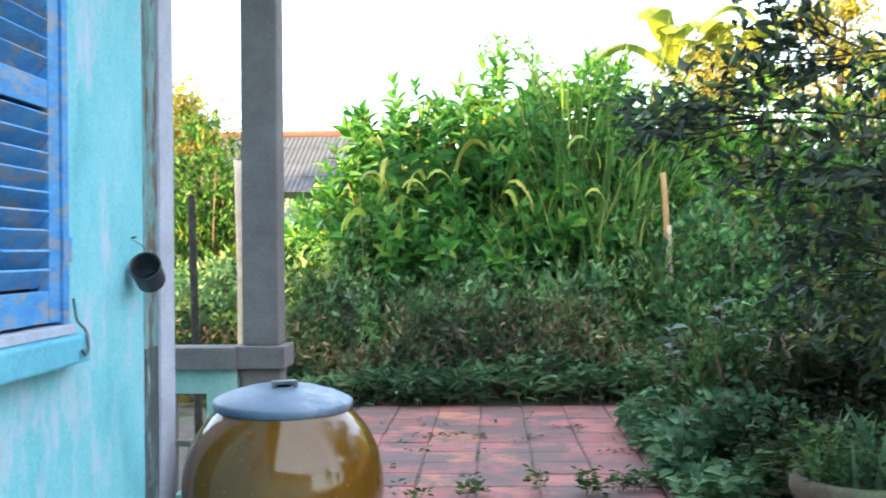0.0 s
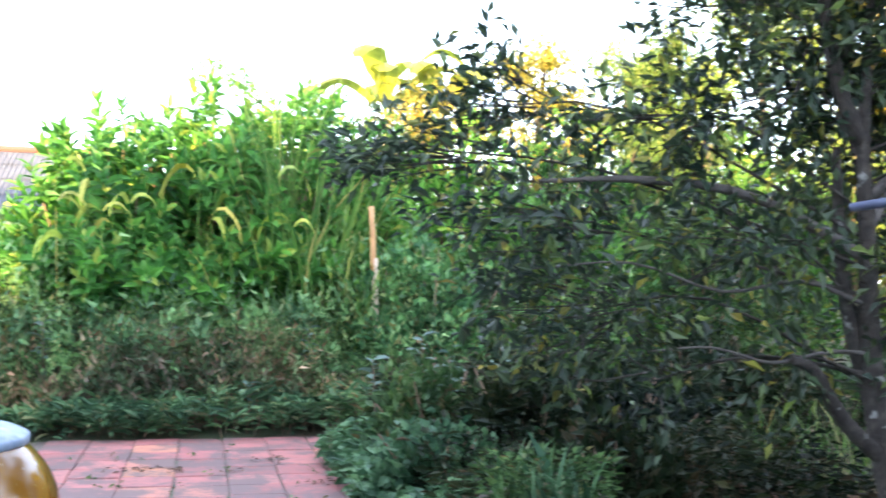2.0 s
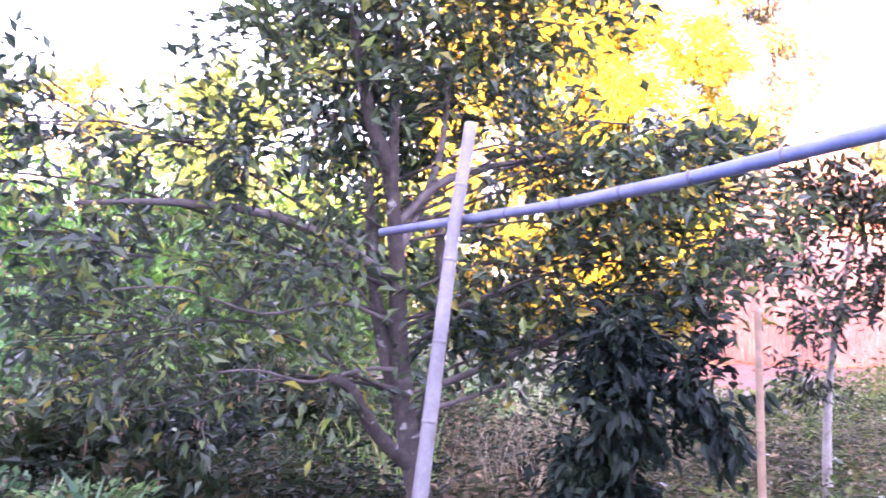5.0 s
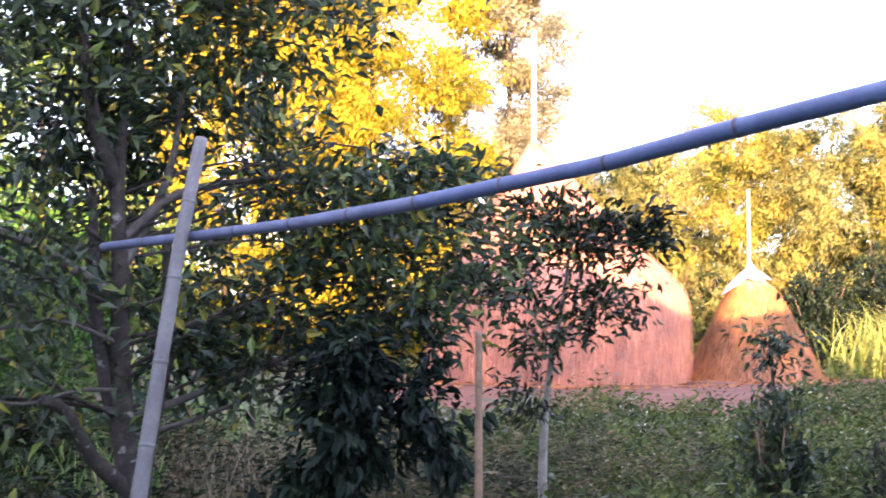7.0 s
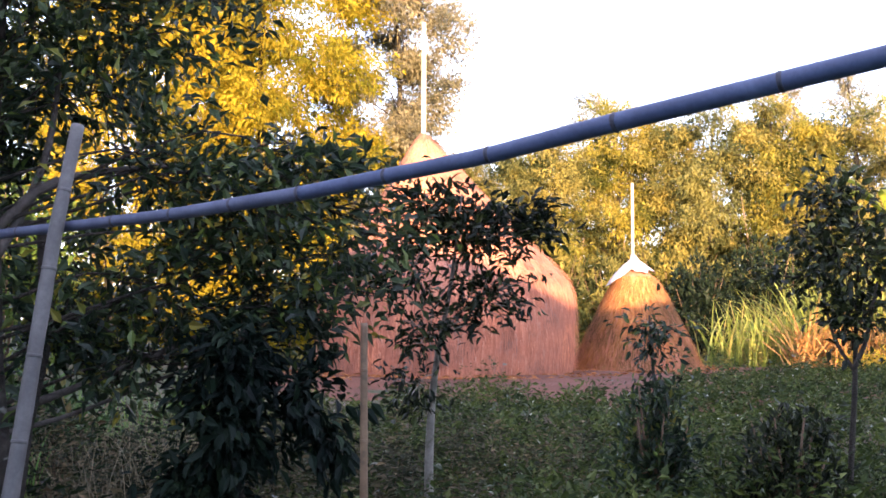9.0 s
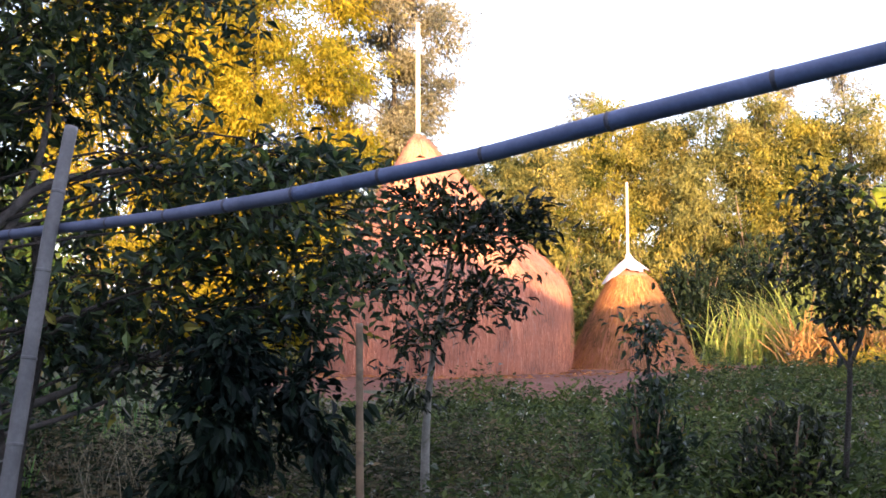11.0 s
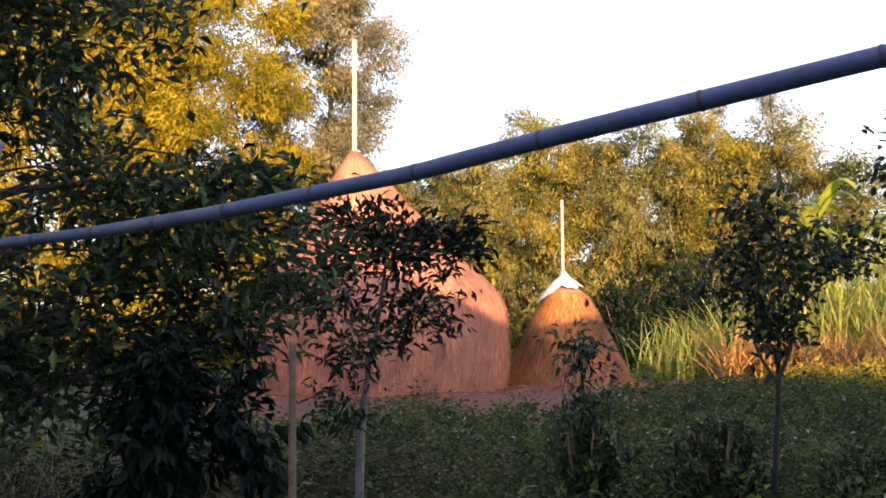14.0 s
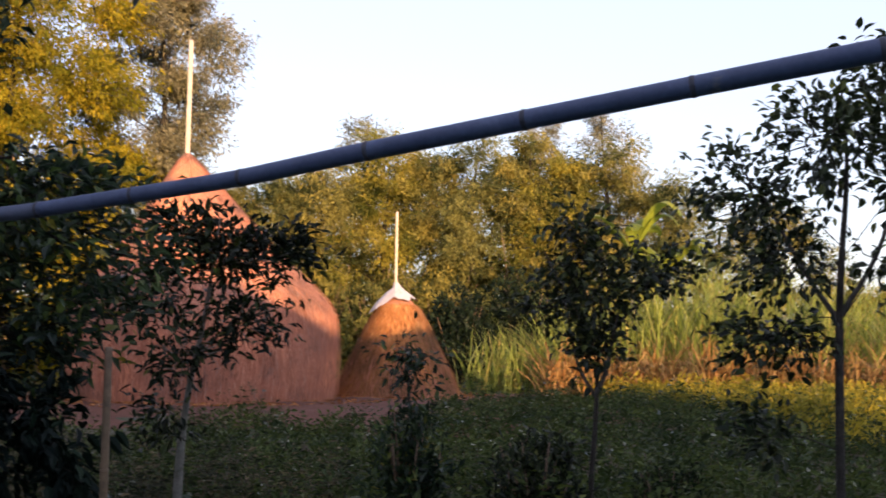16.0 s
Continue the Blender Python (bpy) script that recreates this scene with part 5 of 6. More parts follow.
tall_grass("pale dry grass behind the fruit tree", 5.3, 6.6, 0.9, 0.95, 330, 0.007, M_PALEGRASS, 75, (0.1, 0.6))
tall_grass("pale dry grass behind the dark tree", 6.7, 7.5, 1.2, 1.0, 520, 0.009, M_PALEGRASS, 76, (0.1, 0.6))
tall_grass("yellow-green grass behind the fruit tree", 7.6, 9.0, 1.3, 1.0, 420, 0.012, L_GRASS, 79, (0.1, 0.6))
tall_grass("thin green grass in the shade", 4.6, 7.4, 0.8, 0.9, 200, 0.012, L_GRASS, 77, (0.1, 0.6))


def banana_plant(label, x, y, h, seed, n=8):
    rs = np.random.RandomState(seed)
    z = float(ground_height(np.array(x), np.array(y)))
    b = thing("banana_plant", label, "banana plant", (x, y, z - 0.03))
    part("pseudostem", tube([(0, 0, 0), (0.03, 0, h * 0.35), (0.02, 0.02, h * 0.72)], [0.14, 0.11, 0.07], 10, smooth_steps=3), M_PALEBARK, b, smooth=True)
    for i in range(n):
        a = i * 2.4 + rs.uniform(-0.3, 0.3)
        L = h * rs.uniform(0.30, 0.44)
        up = rs.uniform(0.9, 2.0)
        t = np.linspace(0, 1, 13)
        d = np.array([math.cos(a), math.sin(a), 0])
        c = np.array([0.02, 0.02, h * 0.7]) + np.outer(L * (0.75 * t), d) + np.outer(L * (up * t - up * 0.75 * t ** 2.2), (0, 0, 1))
        side = np.cross(d, (0, 0, 1))
        w = 0.25 * np.sin(np.pi * np.clip((t - 0.12) / 0.9, 0, 1)) ** 0.6 + 0.015
        edge = rs.uniform(0.75, 1.05, (2, 13))
        v = np.concatenate([c - side * (w * edge[0])[:, None] - np.array([0, 0, 0.08]) * (w / 0.3)[:, None], c, c + side * (w * edge[1])[:, None] - np.array([0, 0, 0.08]) * (w / 0.3)[:, None]])
        f = []
        for k in range(12):
            for o in (0, 13):
                f += [(o + k, o + k + 1, o + k + 14), (o + k, o + k + 14, o + k + 13)]
        part("leaf", Soup().add(v, f), L_BANANA, b)


banana_plant("banana plant with torn leaves above the thicket", 3.2, 18.7, 5.6, 81)
banana_plant("banana plant with torn leaves above the thicket", 4.3, 19.2, 5.7, 82)
# Bushes added so their dark leaves imitate the shaded hollow before the woods.
shrub("dark-leaved bush added to imitate the shaded hollow by the woods", 28.6, 10.9, 1.2, 2.9, 420, 0.2, L_DARK, 66, 0.4, 9)
shrub("dark-leaved bush added to imitate the shaded hollow by the woods", 30.0, 9.6, 1.5, 3.4, 420, 0.2, L_DARK, 68, 0.4, 9)
shrub("dark-leaved bush added to imitate the shaded hollow by the woods", 31.0, 9.0, 1.6, 3.6, 420, 0.2, L_MANGO, 67, 0.4, 9)
banana_plant("sunlit banana plant behind the tall cane", 30.5, 6.3, 5.4, 83)
banana_plant("sunlit banana plant behind the tall cane", 29.9, 5.2, 4.4, 84)


def palm(label, x, y, h, seed, n=11):
    rs = np.random.RandomState(seed)
    p = thing("palm_tree", label, "palm", (x, y, float(ground_height(np.array(x), np.array(y))) - 0.03))
    part("trunk", tube([(0, 0, 0), (0.06, 0, h * 0.5), (0, 0, h)], [0.14, 0.11, 0.08], 9, smooth_steps=3), M_BARK, p, smooth=True)
    t = np.linspace(0, 1, 26)
    for i in range(n):
        a, up = i * 2.4, rs.uniform(0.3, 1.1)
        d, side = np.array([math.cos(a), math.sin(a), 0]), np.array([-math.sin(a), math.cos(a), 0])
        c = np.array([0, 0, h]) + np.outer(1.5 * t, d) + np.outer(1.5 * (up * t - 1.0 * t ** 2), (0, 0, 1))
        s = tube(c[::5], [0.02, 0.016, 0.012, 0.008, 0.005, 0.003], 4)
        for sgn in (-1, 1):
            leaves(c[3:], sgn * side + 0.5 * d + np.array([0, 0, -0.45]) + rs.normal(0, 0.08, (23, 3)), 0.5 * (1.1 - t[3:] * 0.6), 0.09, LEAF_PLAIN, 0.3, s, rs)
        part("frond", s, L_YELLOWGREEN, p)


palm("small coconut palm beyond the fence", -7.3, 24.5, 3.4, 85)


# ---- cane and dry grass beyond the straw stacks ----
def cane_bed():
    rs = np.random.RandomState(90)
    bed = thing("cane_bed", "sunlit stand of tall sugar cane and reeds", "cane", (0, 0, 0), kind="stuff")
    n = 5200
    y = rs.uniform(-7.0, 9.5, n)
    x = 27.3 - 0.02 * (y - 3) ** 2 + rs.uniform(-1.6, 3.4, n)
    h = np.interp(y, [-7, 1.0, 4.5, 6.5, 8, 9.5], [3.0, 3.6, 4.5, 3.4, 2.4, 1.8]) * rs.uniform(0.55, 1.05, n)
    pos = np.column_stack([x, y, np.full(n, 0.42)])
    part("blades", blades(pos, h, 0.032 * rs.uniform(0.6, 1.4, n), rs.uniform(0.1, 0.8, n), rs=rs, lean=0.14), L_CANE, bed)
    m = 3600
    y = rs.uniform(-6, 7.2, m)
    pos = np.column_stack([25.4 - 0.02 * (y - 3) ** 2 + rs.normal(0, 0.5, m), y, np.full(m, 0.44)])
    part("dry_litter", blades(pos, rs.uniform(0.4, 1.9, m), 0.04, rs.uniform(0.1, 1.2, m), rs=rs, lean=0.3), M_DRY, bed, "fallen dry cane leaves")


cane_bed()


# ---- woods behind ----
def wood_tree(name, label, x, y, h, spread, mat, seed, leaf=0.2, blobs=11, twigs=60, low=0.1, group="", per=20, slim=0.3, culms=0):
    rs = np.random.RandomState(seed)
    z = float(ground_height(np.array(x), np.array(y)))
    clouds = []
    for i in range(blobs):
        f = low + (0.96 - low) * (i + rs.uniform(0, 0.8)) / blobs
        a = i * 2.399 + rs.uniform(-0.4, 0.4)
        q = spread * math.sin(math.pi * min(1.0, 0.22 + 0.72 * f)) ** 0.8 * rs.uniform(0.35, 0.85)
        s = spread * rs.uniform(0.20, 0.38)
        clouds.append((q * math.cos(a), q * math.sin(a), h * f, s, s, s * rs.uniform(0.5, 0.85), twigs, min(0.95, f * 0.85)))
    k = [(rs.normal(0, 0.12) * t * h * 0.2, rs.normal(0, 0.12) * t * h * 0.2, h * t) for t in (0, 0.3, 0.6, 0.97)]
    tree = grow_tree(name, label, (x, y, z - 0.03), k, [0.16, 0.13, 0.08, 0.02], clouds, leaf, mat, M_BARK, slim, per, LEAF_SLIVER, 0.5, seed, group=group, twig=0.012, sprig=0.30)
    for i in range(culms):
        a, q = rs.uniform(0, 6.28), spread * rs.uniform(0.1, 0.4)
        d, top = np.array([math.cos(a), math.sin(a), 0]), h * rs.uniform(0.35, 0.6)
        part("culm", tube([d * q, d * q * 1.25 + (0, 0, top * 0.5), d * q * 1.9 + (0, 0, top)], [0.045, 0.038, 0.014], 6, smooth_steps=3), M_TANBAMBOO, tree, smooth=True)
    return tree


wood_tree("bamboo_grove", "tall sunlit yellow bamboo clump behind the straw stack", 22.5, 21.5, 13.5, 4.1, L_YELLOW, 101, 0.21, 40, 105, 0.05, per=26, culms=10)
wood_tree("bamboo_grove", "tall sunlit yellow bamboo clump behind the fruit tree", 20.0, 23.9, 12.5, 3.8, L_YELLOW, 102, 0.21, 38, 100, 0.05, per=26, culms=10)
wood_tree("bamboo_grove", "sunlit green bamboo clump in the thicket", 14.5, 25.5, 9.5, 3.0, L_GREENWOOD, 103, 0.2, 20, 65, 0.08, per=22)
wood_tree("wild_tree", "sunlit yellow-green tree far behind the bamboo", 26.5, 25.5, 11.0, 3.0, L_YELLOWGREEN, 111, 0.2, 20, 65, 0.05, per=20)
wood_tree("wild_tree", "sunlit yellow-green tree far behind the bamboo", 20.5, 29.0, 11.0, 3.2, L_YELLOWGREEN, 112, 0.2, 20, 65, 0.05, per=20)
wood_tree("wild_tree", "sunlit yellow-green tree far behind the thicket", 12.5, 30.0, 8.5, 3.0, L_GREENWOOD, 113, 0.2, 18, 60, 0.05, per=20)
wood_tree("acacia_tree", "tall airy greyish acacia behind the bamboo", 27.0, 20.2, 13.8, 2.9, L_GREY, 104, 0.19, 34, 110, 0.2, per=22)
wood_tree("wild_tree", "sunlit yellow-green tree above the thicket", 9.5, 21.0, 6.5, 2.2, L_GREENWOOD, 105, 0.19, 16, 50, 0.2)
grow_tree("wild_tree", "feathery thin bough leaning out above the shrubs", (1.9, 18.2, 0.4), [(0, 0, 0), (-0.1, 0, 2.2), (-0.5, 0, 3.6), (-1.2, 0, 4.3), (-1.8, 0, 4.75)], [0.06, 0.05, 0.035, 0.02, 0.008],
          [(-1.75, 0, 4.65, 0.25, 0.25, 0.14, 8, 0.95), (-1.3, 0, 4.4, 0.3, 0.25, 0.2, 12, 0.85), (-0.95, 0, 4.0, 0.3, 0.3, 0.25, 12, 0.75), (-0.3, 0, 3.7, 0.5, 0.4, 0.4, 22, 0.6)],
          0.15, L_BRIGHT, M_BARK, 0.4, 9, LEAF_PLAIN, 0.1, 106)
wood_tree("wild_tree", "green tree above the thicket", 5.9, 18.5, 5.6, 1.6, L_YELLOWGREEN, 107, 0.16, 14, 45, 0.2)
wood_tree("wild_tree", "sunlit yellow-green bush between the banana plants", 3.7, 17.6, 4.5, 1.4, L_YELLOWGREEN, 109, 0.15, 14, 40, 0.2)
wood_tree("wild_tree", "sunlit green tree beside the neighbour's house", -4.6, 16.0, 3.7, 1.3, L_YELLOWGREEN, 108, 0.13, 16, 45, 0.15)
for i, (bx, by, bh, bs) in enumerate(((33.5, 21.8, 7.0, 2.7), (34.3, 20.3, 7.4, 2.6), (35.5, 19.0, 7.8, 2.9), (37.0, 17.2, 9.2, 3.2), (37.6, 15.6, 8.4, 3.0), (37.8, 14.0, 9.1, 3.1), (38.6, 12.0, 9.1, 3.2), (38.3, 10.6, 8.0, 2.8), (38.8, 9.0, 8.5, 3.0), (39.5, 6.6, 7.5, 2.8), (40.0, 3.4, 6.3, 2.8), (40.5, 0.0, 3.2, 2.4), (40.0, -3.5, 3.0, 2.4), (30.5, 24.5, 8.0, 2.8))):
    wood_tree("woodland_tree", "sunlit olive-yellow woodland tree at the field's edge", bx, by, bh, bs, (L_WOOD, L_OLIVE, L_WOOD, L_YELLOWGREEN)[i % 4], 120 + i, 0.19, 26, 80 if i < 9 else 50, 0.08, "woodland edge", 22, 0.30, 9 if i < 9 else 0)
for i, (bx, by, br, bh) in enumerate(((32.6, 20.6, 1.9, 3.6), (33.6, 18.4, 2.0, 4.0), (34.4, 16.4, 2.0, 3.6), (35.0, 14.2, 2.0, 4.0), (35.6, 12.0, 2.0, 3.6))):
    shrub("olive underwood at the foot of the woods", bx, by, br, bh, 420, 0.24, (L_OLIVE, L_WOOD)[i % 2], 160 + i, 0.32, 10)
wood_tree("tall_thin_tree", "tall thin greyish tree above the woods", 50.5, 12.0, 13.2, 2.6, L_GREY, 140, 0.2, 18, 36, 0.35, per=18)
wood_tree("tall_thin_tree", "tall thin greyish tree above the woods", 49.5, 14.6, 12.6, 2.0, L_GREY, 141, 0.2, 16, 34, 0.35, per=18)
wood_tree("tall_thin_tree", "feathery bamboo top above the woods", 40.4, 20.0, 11.0, 2.0, L_GREY, 142, 0.2, 12, 26, 0.6, per=20)


def far_woods():
    """A low belt of woods all round, to the horizon."""
    rs = np.random.RandomState(150)
    w = thing("far_woods", "distant belt of green woods", "woods", (0, 0, 0), kind="stuff")
    n = 14000
    a = rs.uniform(0, 2 * np.pi, n)
    r = rs.uniform(62, 80, n)
    top = 4.4 + np.array([2.2 * noise.noise(Vector((math.cos(t) * 6, math.sin(t) * 6, 0))) for t in a])
    pos = np.column_stack([r * np.cos(a), r * np.sin(a), 0.4 + top * rs.uniform(0, 1, n) ** 0.7])
    part("foliage", leaves(pos, rs.normal(size=(n, 3)), rs.uniform(0.6, 1.5, n), 0.6, rs=rs), L_WOOD, w)


far_woods()


# ---- the neighbour's house ----
def neighbour_house():
    h = thing("neighbour_house", "low house with weathered sheet roofing behind the bushes", "house", (-4.0, 18.0, 0.4))
    part("wall", box(-3.0, 2.0, 0.4, 4.4, -0.5, 2.3, 0.0), M_MINT, h)
    part("door", box(0.6, 1.4, 0.36, 0.40, -0.45, 1.5, 0.01), M_SILL, h)
    n = 440
    x = np.linspace(-3.4, 2.4, n)
    wave = 0.006 * np.sin(x * 2 * np.pi / 0.088)
    f = []
    for i in range(n - 1):
        f += [(i, i + 1, i + n + 1), (i, i + n + 1, i + n)]
    # overlapping courses of sheets, on both slopes
    for k in range(4):
        y0, y1 = -0.1 + 0.625 * k, 0.59 + 0.625 * k
        rows = [np.column_stack([x, np.full(n, y), 2.12 + (y + 0.1) * 0.488 + lift + wave]) for y, lift in ((y0, 0.014), (min(y1, 2.4), 0.0))]
        v = np.concatenate(rows)
        part("roof_course", Soup().add(v, f), M_ROOF, h, "grey corrugated roofing")
        part("roof_course", Soup().add(v * (1, -1, 1) + (0, 4.8, 0), [(c, b, a) for a, b, c in f]), M_ROOF, h, "grey corrugated roofing")
    part("ridge", tube([(-3.4, 2.4, 3.38), (-0.5, 2.4, 3.38), (2.4, 2.4, 3.38)], [0.06, 0.06, 0.06], 8), M_RIDGE, h, "red ridge tiles")


neighbour_house()


# ---- weeds ----
def seedling(x, y, h, seed):
    """A single stem with a whorl of broad silvery leaves at the top."""
    rs = np.random.RandomState(seed)
    z = float(ground_height(np.array(x), np.array(y)))
    p = thing("broad_leaved_weed", "tall weed with broad silvery blue-green leaves", "weed", (x, y, z - 0.02))
    part("stem", tube([(0, 0, 0), (0.02, 0, h * 0.5), (0, 0.01, h)], [0.010, 0.008, 0.005], 5), M_TWIG, p)
    for k in range(11):
        a, t = k * 2.4, 1 - 0.035 * k
        part("leaf", leaves(np.array([[0, 0, h * t]]), np.array([[math.cos(a), math.sin(a), rs.uniform(0.05, 0.5)]]), np.array([rs.uniform(0.10, 0.17)]), 0.5, LEAF_FINE, 0.2, None, rs), L_SILVER, p)


L_SILVER = leaf_material("silvery_weed_leaf", [(0.0, (0.08, 0.14, 0.10)), (0.5, (0.13, 0.21, 0.16)), (1.0, (0.20, 0.29, 0.23))], 0.45, 0.3, 0.4)
for k, (sx, sy, sh) in enumerate(((-0.25, 11.5, 1.0), (1.2, 11.5, 1.02), (1.9, 8.9, 1.1), (2.05, 8.5, 1.02), (-1.5, 11.6, 1.05), (0.55, 11.0, 0.5), (1.6, 9.6, 0.85), (2.3, 7.9, 0.95))):
    seedling(sx, sy, sh, 300 + k)


def weed_patch(name, label, xy, height, per, leaf, mat, seed, slim=0.42, spread=0.4, shape=LEAF_PLAIN, rise=0.3):
    rs = np.random.RandomState(seed)
    w = thing(name, label, "weeds", (0, 0, 0), kind="stuff")
    st, fo = Soup(), Soup()
    plants(xy, height, per, leaf, st, fo, slim, spread, shape, rs=rs, rise=rise)
    part("stemwork", st, M_TWIG, w, kind="stuff")
    part("leaves", fo, mat, w)


def scatter(n, x0, x1, y0, y1, seed, keep=None):
    rs = np.random.RandomState(seed)
    xy = np.column_stack([rs.uniform(x0, x1, n), rs.uniform(y0, y1, n)])
    return xy[keep(xy[:, 0], xy[:, 1])] if keep else xy


def off_bare(x, y):
    """Not on the bare soil under the fruit tree."""
    return np.hypot((x - 4.5) / 0.75, (y - 7.0) / 1.0) > 1


def bare_soil():
    rs = np.random.RandomState(214)
    a, n = np.linspace(0, 2 * np.pi, 48, endpoint=False), 9
    t = np.linspace(0, 1, n)[:, None]
    edge = 1 + 0.14 * np.sin(3 * a + 1) + 0.08 * np.sin(7 * a)
    x, y = 4.5 + 0.85 * t * edge * np.cos(a), 7.0 + 1.1 * t * edge * np.sin(a)
    z = 0.03 - 0.06 * t ** 4 + 0.008 * rs.normal(size=x.shape)
    i, j = np.meshgrid(np.arange(n - 1), np.arange(48), indexing="ij")
    q = (j + 1) % 48
    f = np.concatenate([np.stack([i * 48 + j, (i + 1) * 48 + j, (i + 1) * 48 + q], -1).reshape(-1, 3), np.stack([i * 48 + j, (i + 1) * 48 + q, i * 48 + q], -1).reshape(-1, 3)])
    tagged(part("bare_earth", Soup().add(np.stack([x, y, z], -1), f), M_BARE, None, "bare reddish soil under the fruit tree", True), category="ground", kind="structure")


bare_soil()
weed_patch("weeds", "low dark green herbs along the court's edge", scatter(430, -3.0, 2.6, 10.58, 11.4, 201), 0.36, 13, 0.15, L_EDGE, 201, 0.27, 0.6, LEAF_FINE, 0.5)
BANK = scatter(1800, -6.5, 3.8, 11.1, 11.9, 202)
weed_patch("weeds", "waist-high rusty brown and green weeds", BANK, np.interp(BANK[:, 1], [11.1, 11.5, 11.9], [0.5, 0.85, 1.0]), 20, 0.11, L_BROWNWEED, 202, 0.32, 0.30, LEAF_SLIVER, 1.5)
TALL = scatter(2500, -7, 5, 11.55, 12.75, 203)
weed_patch("weeds", "chest-high grey-green weeds in front of the thicket", TALL, np.interp(TALL[:, 1], [11.55, 12.1, 12.75], [0.95, 1.5, 1.85]), 26, 0.12, L_GREYHERB, 203, 0.34, 0.26, LEAF_SLIVER, 1.3)
weed_patch("weeds", "silvery green herbs beside the tiled court", scatter(620, 1.15, 2.4, 6.0, 9.6, 204), 0.42, 17, 0.095, L_BLUISH, 204, 0.6, 0.45, LEAF_FINE)
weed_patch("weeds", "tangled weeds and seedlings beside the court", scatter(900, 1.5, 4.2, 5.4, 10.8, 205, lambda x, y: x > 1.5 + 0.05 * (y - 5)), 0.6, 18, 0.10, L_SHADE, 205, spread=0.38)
weed_patch("weeds", "weeds under the fruit tree, darkened for its shade", scatter(1300, 2.0, 6.5, 5.9, 10.5, 206, off_bare), 0.75, 20, 0.085, L_SHADE, 206, spread=0.3)
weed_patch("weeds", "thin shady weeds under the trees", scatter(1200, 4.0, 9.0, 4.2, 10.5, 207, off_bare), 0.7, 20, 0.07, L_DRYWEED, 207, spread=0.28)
shrub("low tangled shrub at the court's edge", 1.95, 8.6, 0.6, 0.95, 200, 0.115, L_WEED, 221, 0.45)
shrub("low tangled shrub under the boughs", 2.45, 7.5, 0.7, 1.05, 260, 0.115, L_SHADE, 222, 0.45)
shrub("silvery herb bush beside the court", 1.65, 7.0, 0.5, 0.62, 240, 0.095, L_BLUISH, 223, 0.6)
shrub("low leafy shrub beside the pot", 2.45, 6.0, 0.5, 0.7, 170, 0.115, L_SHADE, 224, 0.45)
# L_DARK here paints the dark hollow beneath the boughs.
shrub("shrub under the fruit tree, leaves near black for its shade", 3.2, 7.6, 0.8, 0.95, 240, 0.10, L_DARK, 225, 0.45)
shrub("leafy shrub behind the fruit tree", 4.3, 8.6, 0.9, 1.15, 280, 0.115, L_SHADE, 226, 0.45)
shrub("silvery bush in front of the neighbour's wall", -2.45, 14.6, 0.7, 1.7, 260, 0.10, L_BLUISH, 228, 0.45)
shrub("low dark bush beside the slim tree", 8.15, 2.3, 0.42, 0.95, 170, 0.085, L_MANGO, 241, 0.42)
shrub("low weedy bush in the field", 9.6, 1.6, 0.45, 0.6, 130, 0.08, L_SHADE, 242, 0.42)
shrub("yellowing bush at the sapling's foot", 8.0, 3.3, 0.30, 1.12, 150, 0.095, L_TREE, 243, 0.42)
shrub("green shrub in the shady weeds", 6.0, 8.4, 0.9, 1.0, 260, 0.115, L_WEED, 227, 0.45)


def in_field(x, y):
    r, a = np.hypot(x, y), np.degrees(np.arctan2(x, y))
    edge = 15.6 + np.where(a > 62, np.minimum((a - 62) * 0.35, 2.6), 0) + 0.8 * np.sin(a * 0.35) + 0.4 * np.sin(a * 1.3) + np.where(a > 66, (a - 66) * 0.30, 0) + np.where(a > 80, (a - 80) * 0.5, 0)
    return (r > 5.2) & (r < edge) & (a > 42) & (a < 112)


FIELD = scatter(21500, 4, 25, -9, 13, 208, in_field)
weed_patch("field_weeds", "knee-high green weeds covering the field", FIELD, np.interp(np.hypot(FIELD[:, 0], FIELD[:, 1]), [12, 18], [0.36, 0.22]), 10, 0.09, L_FIELD, 208, spread=0.5, rise=0.8)
weed_patch("field_weeds", "taller yellow-green herbs scattered in the field", scatter(2600, 5, 25, -8, 12, 209, in_field), 0.55, 18, 0.085, L_FIELD, 209, spread=0.4)
weed_patch("field_weeds", "sparse tufts on the far field", scatter(1500, 18, 36, -10, 20, 210, lambda x, y: (np.hypot(x, y) > 25)), 0.4, 14, 0.12, L_WOOD, 210, spread=0.5)

# Gold leaves imitate sunlight; the slanted limit roughly follows the house shadow's edge.
weed_patch("field_weeds", "low grass coloured gold for the sunlight at the field's far side", scatter(10500, 14.5, 27, -7, 9, 211, lambda x, y: (y < 0.64 * (x - 14.6)) & (x < 26.5)), 0.42, 10, 0.13, L_GOLDGRASS, 211, 0.3, 0.5, LEAF_SLIVER, 1.2)


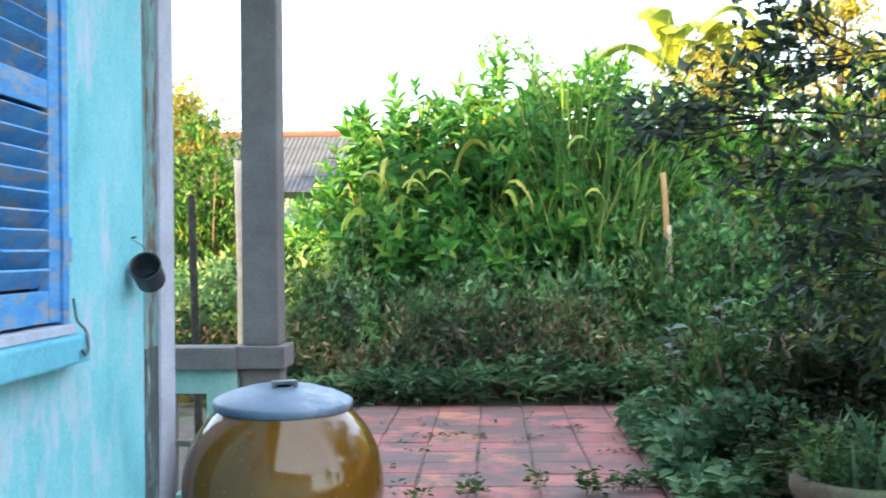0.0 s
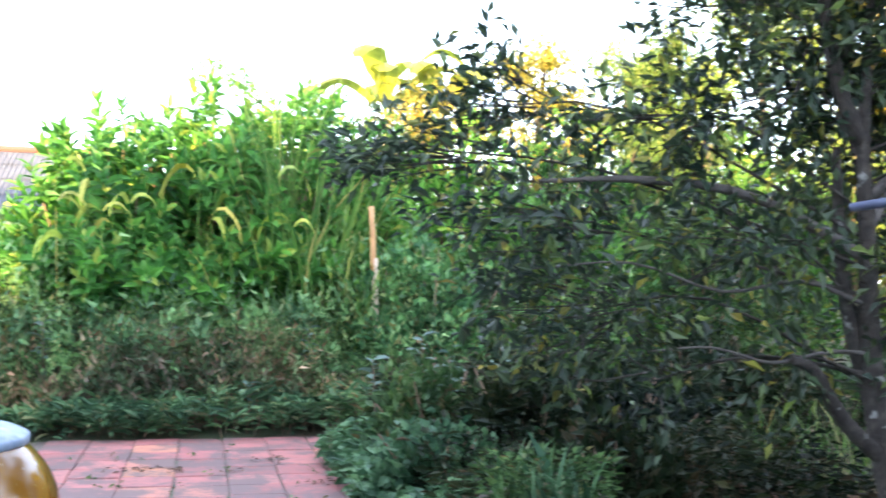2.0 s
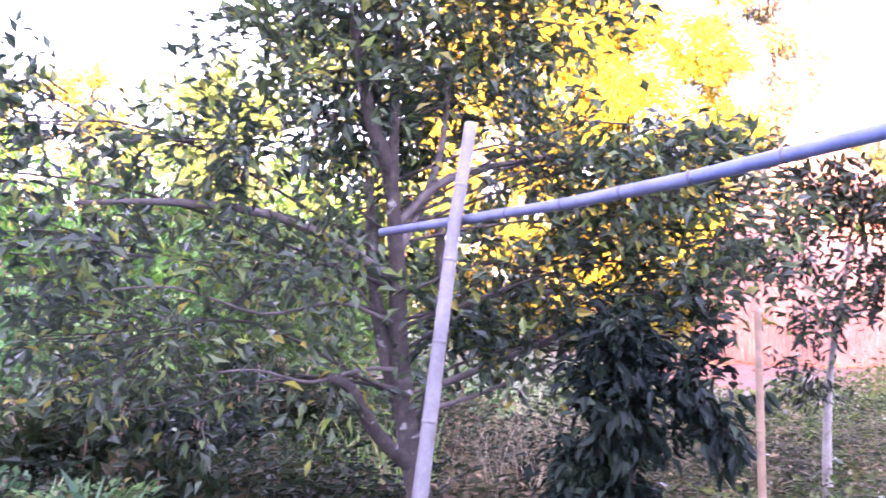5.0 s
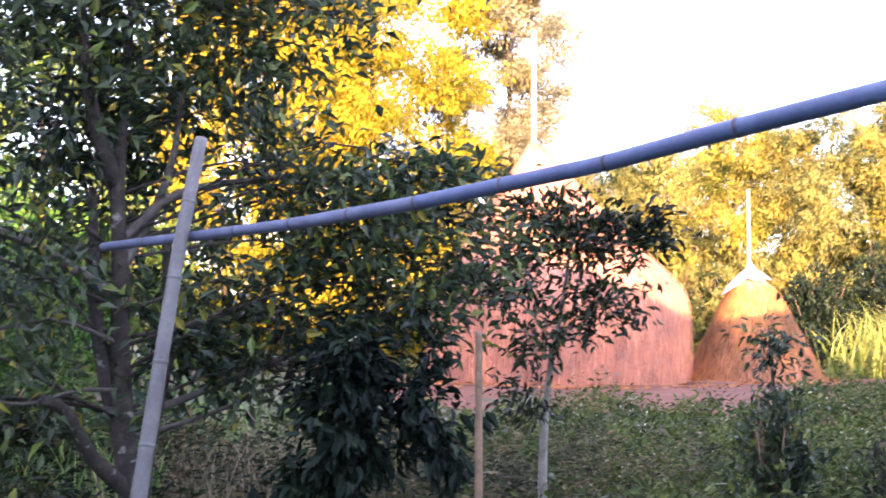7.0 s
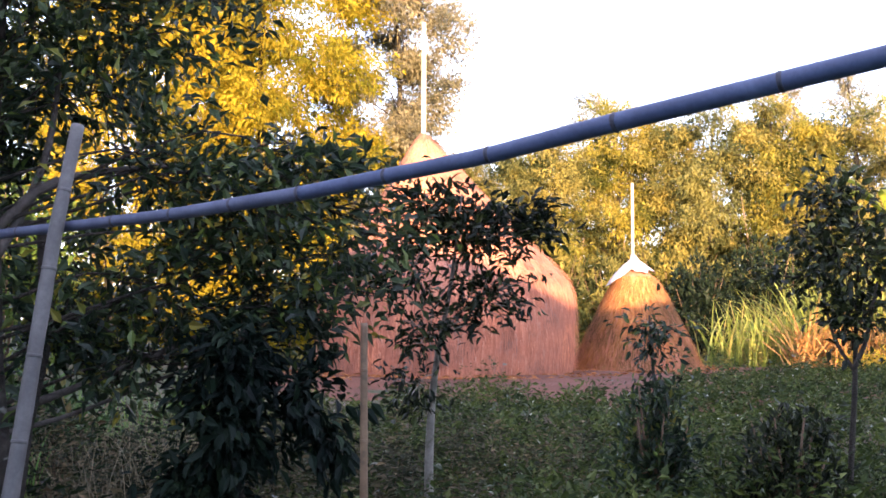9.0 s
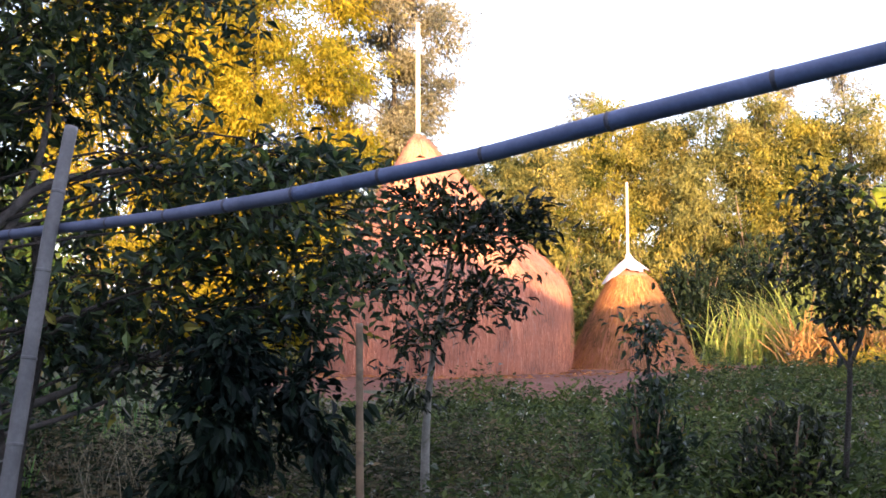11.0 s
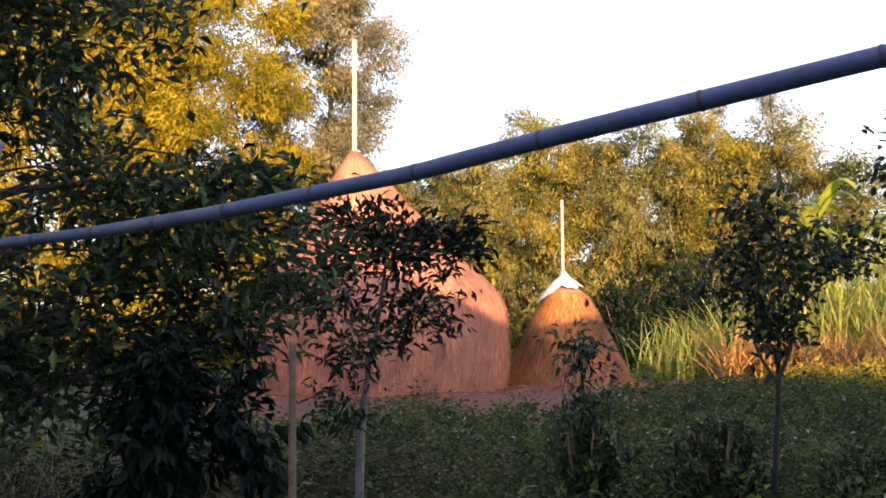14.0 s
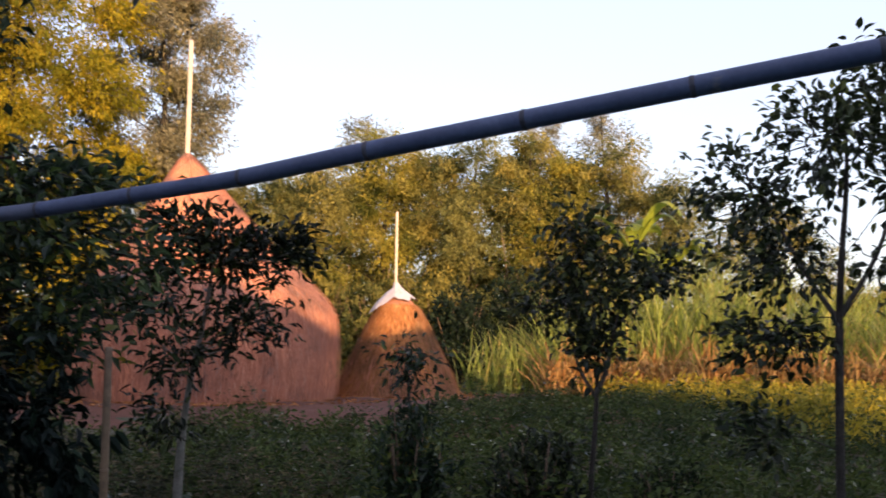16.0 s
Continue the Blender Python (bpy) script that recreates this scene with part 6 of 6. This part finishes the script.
def straw_litter():
    rs = np.random.RandomState(212)
    f = thing("straw_litter", "loose straw and dry stalks fallen round the stacks", "straw", (0, 0, 0), kind="stuff")
    n = 1400
    a, k = rs.uniform(0, 6.28, n), rs.uniform(0, 1, n) < 0.6
    r = np.where(k, 2.6, 1.4) + np.abs(rs.normal(0, 0.55, n))
    x, y = np.where(k, 18.35, 21.6) + r * np.cos(a), np.where(k, 12.3, 9.58) + r * np.sin(a)
    pos = np.column_stack([x, y, ground_height(x, y) + 0.07])
    b = rs.uniform(0, 6.28, n)
    part("litter", leaves(pos, np.column_stack([np.cos(b), np.sin(b), rs.uniform(-0.05, 0.25, n)]), rs.uniform(0.06, 0.2, n), 0.05, rs=rs), M_SUNSTRAW, f)


straw_litter()


# ---- the tiled court, tile by tile ----
def court():
    c = thing("court", "court of worn red clay tiles with mossy joints", "paving", (0, 0, 0), kind="structure")
    bm = box(-4.3, 1.30, -4.9, 10.62, -0.06, -0.012, 0)
    part("bedding", bm, M_MORTAR, c, "dark mortar bed")
    size, gap = 0.40, 0.011
    bm = box(-(size - gap) / 2, (size - gap) / 2, -(size - gap) / 2, (size - gap) / 2, -0.03, 0.0, 0)
    bmesh.ops.bevel(bm, geom=[e for e in bm.edges if all(v.co.z > -0.01 for v in e.verts)], offset=0.008, segments=1, affect="EDGES")
    first = None
    rs = np.random.RandomState(5)
    for i in range(7):
        for j in range(19):
            x, y = -1.30 + size * (i + 0.5), 3.02 + size * (j + 0.5)
            if first is None:
                first = part("tile", bm, M_TILE, c)
                ob = first
            else:
                ob = new("tile", first.data)
                ob.parent = c
            ob.matrix_basis = pose(x + rs.normal(0, 0.004), y + rs.normal(0, 0.004), rs.uniform(-0.006, 0.005), rs.normal(0, 0.5), rs.normal(0, 0.5), rs.normal(0, 0.6))


court()


TUFTS = np.concatenate([scatter(n, x - 0.07, x + 0.07, y - 0.06, y + 0.06, 230 + k) for k, (x, y, n) in enumerate(((-0.12, 6.72, 5), (0.32, 6.80, 4), (0.62, 6.78, 7), (0.85, 6.86, 6), (1.02, 6.9, 5), (-0.5, 6.5, 4)))])
weed_patch("weeds", "tufts of small weeds sprouting between the tiles", TUFTS, 0.15, 14, 0.06, L_WEED, 236, 0.45, 0.5)
weed_patch("weeds", "tiny weeds in the tile joints", scatter(22, -1.0, 1.2, 7.6, 10.5, 237), 0.06, 8, 0.035, L_WEED, 237, 0.45, 0.6)


def fallen_leaves():
    rs = np.random.RandomState(240)
    f = thing("fallen_leaves", "scattered dry brown leaves lying on the tiles", "leaves", (0, 0, 0), kind="stuff")
    spots = np.array([(-0.55, 8.9), (-0.35, 8.95), (-0.05, 8.85), (0.35, 8.8), (0.7, 9.3), (-0.8, 7.6), (0.95, 8.2)])
    xy = spots[rs.randint(0, len(spots), 90)] + rs.normal(0, 0.07, (90, 2))
    pos = np.column_stack([xy, np.full(90, 0.012)])
    a = rs.uniform(0, 6.28, 90)
    part("litter", leaves(pos, np.column_stack([np.cos(a), np.sin(a), np.full(90, 0.06)]), rs.uniform(0.03, 0.07, 90), 0.5, LEAF_FINE, 0.15, rs=rs), M_LITTER, f)


M_LITTER = leaf_material("dry_leaf_litter", [(0.0, (0.06, 0.035, 0.025)), (0.6, (0.12, 0.07, 0.045)), (1.0, (0.22, 0.14, 0.08))], 0.8, 0.1)
fallen_leaves()
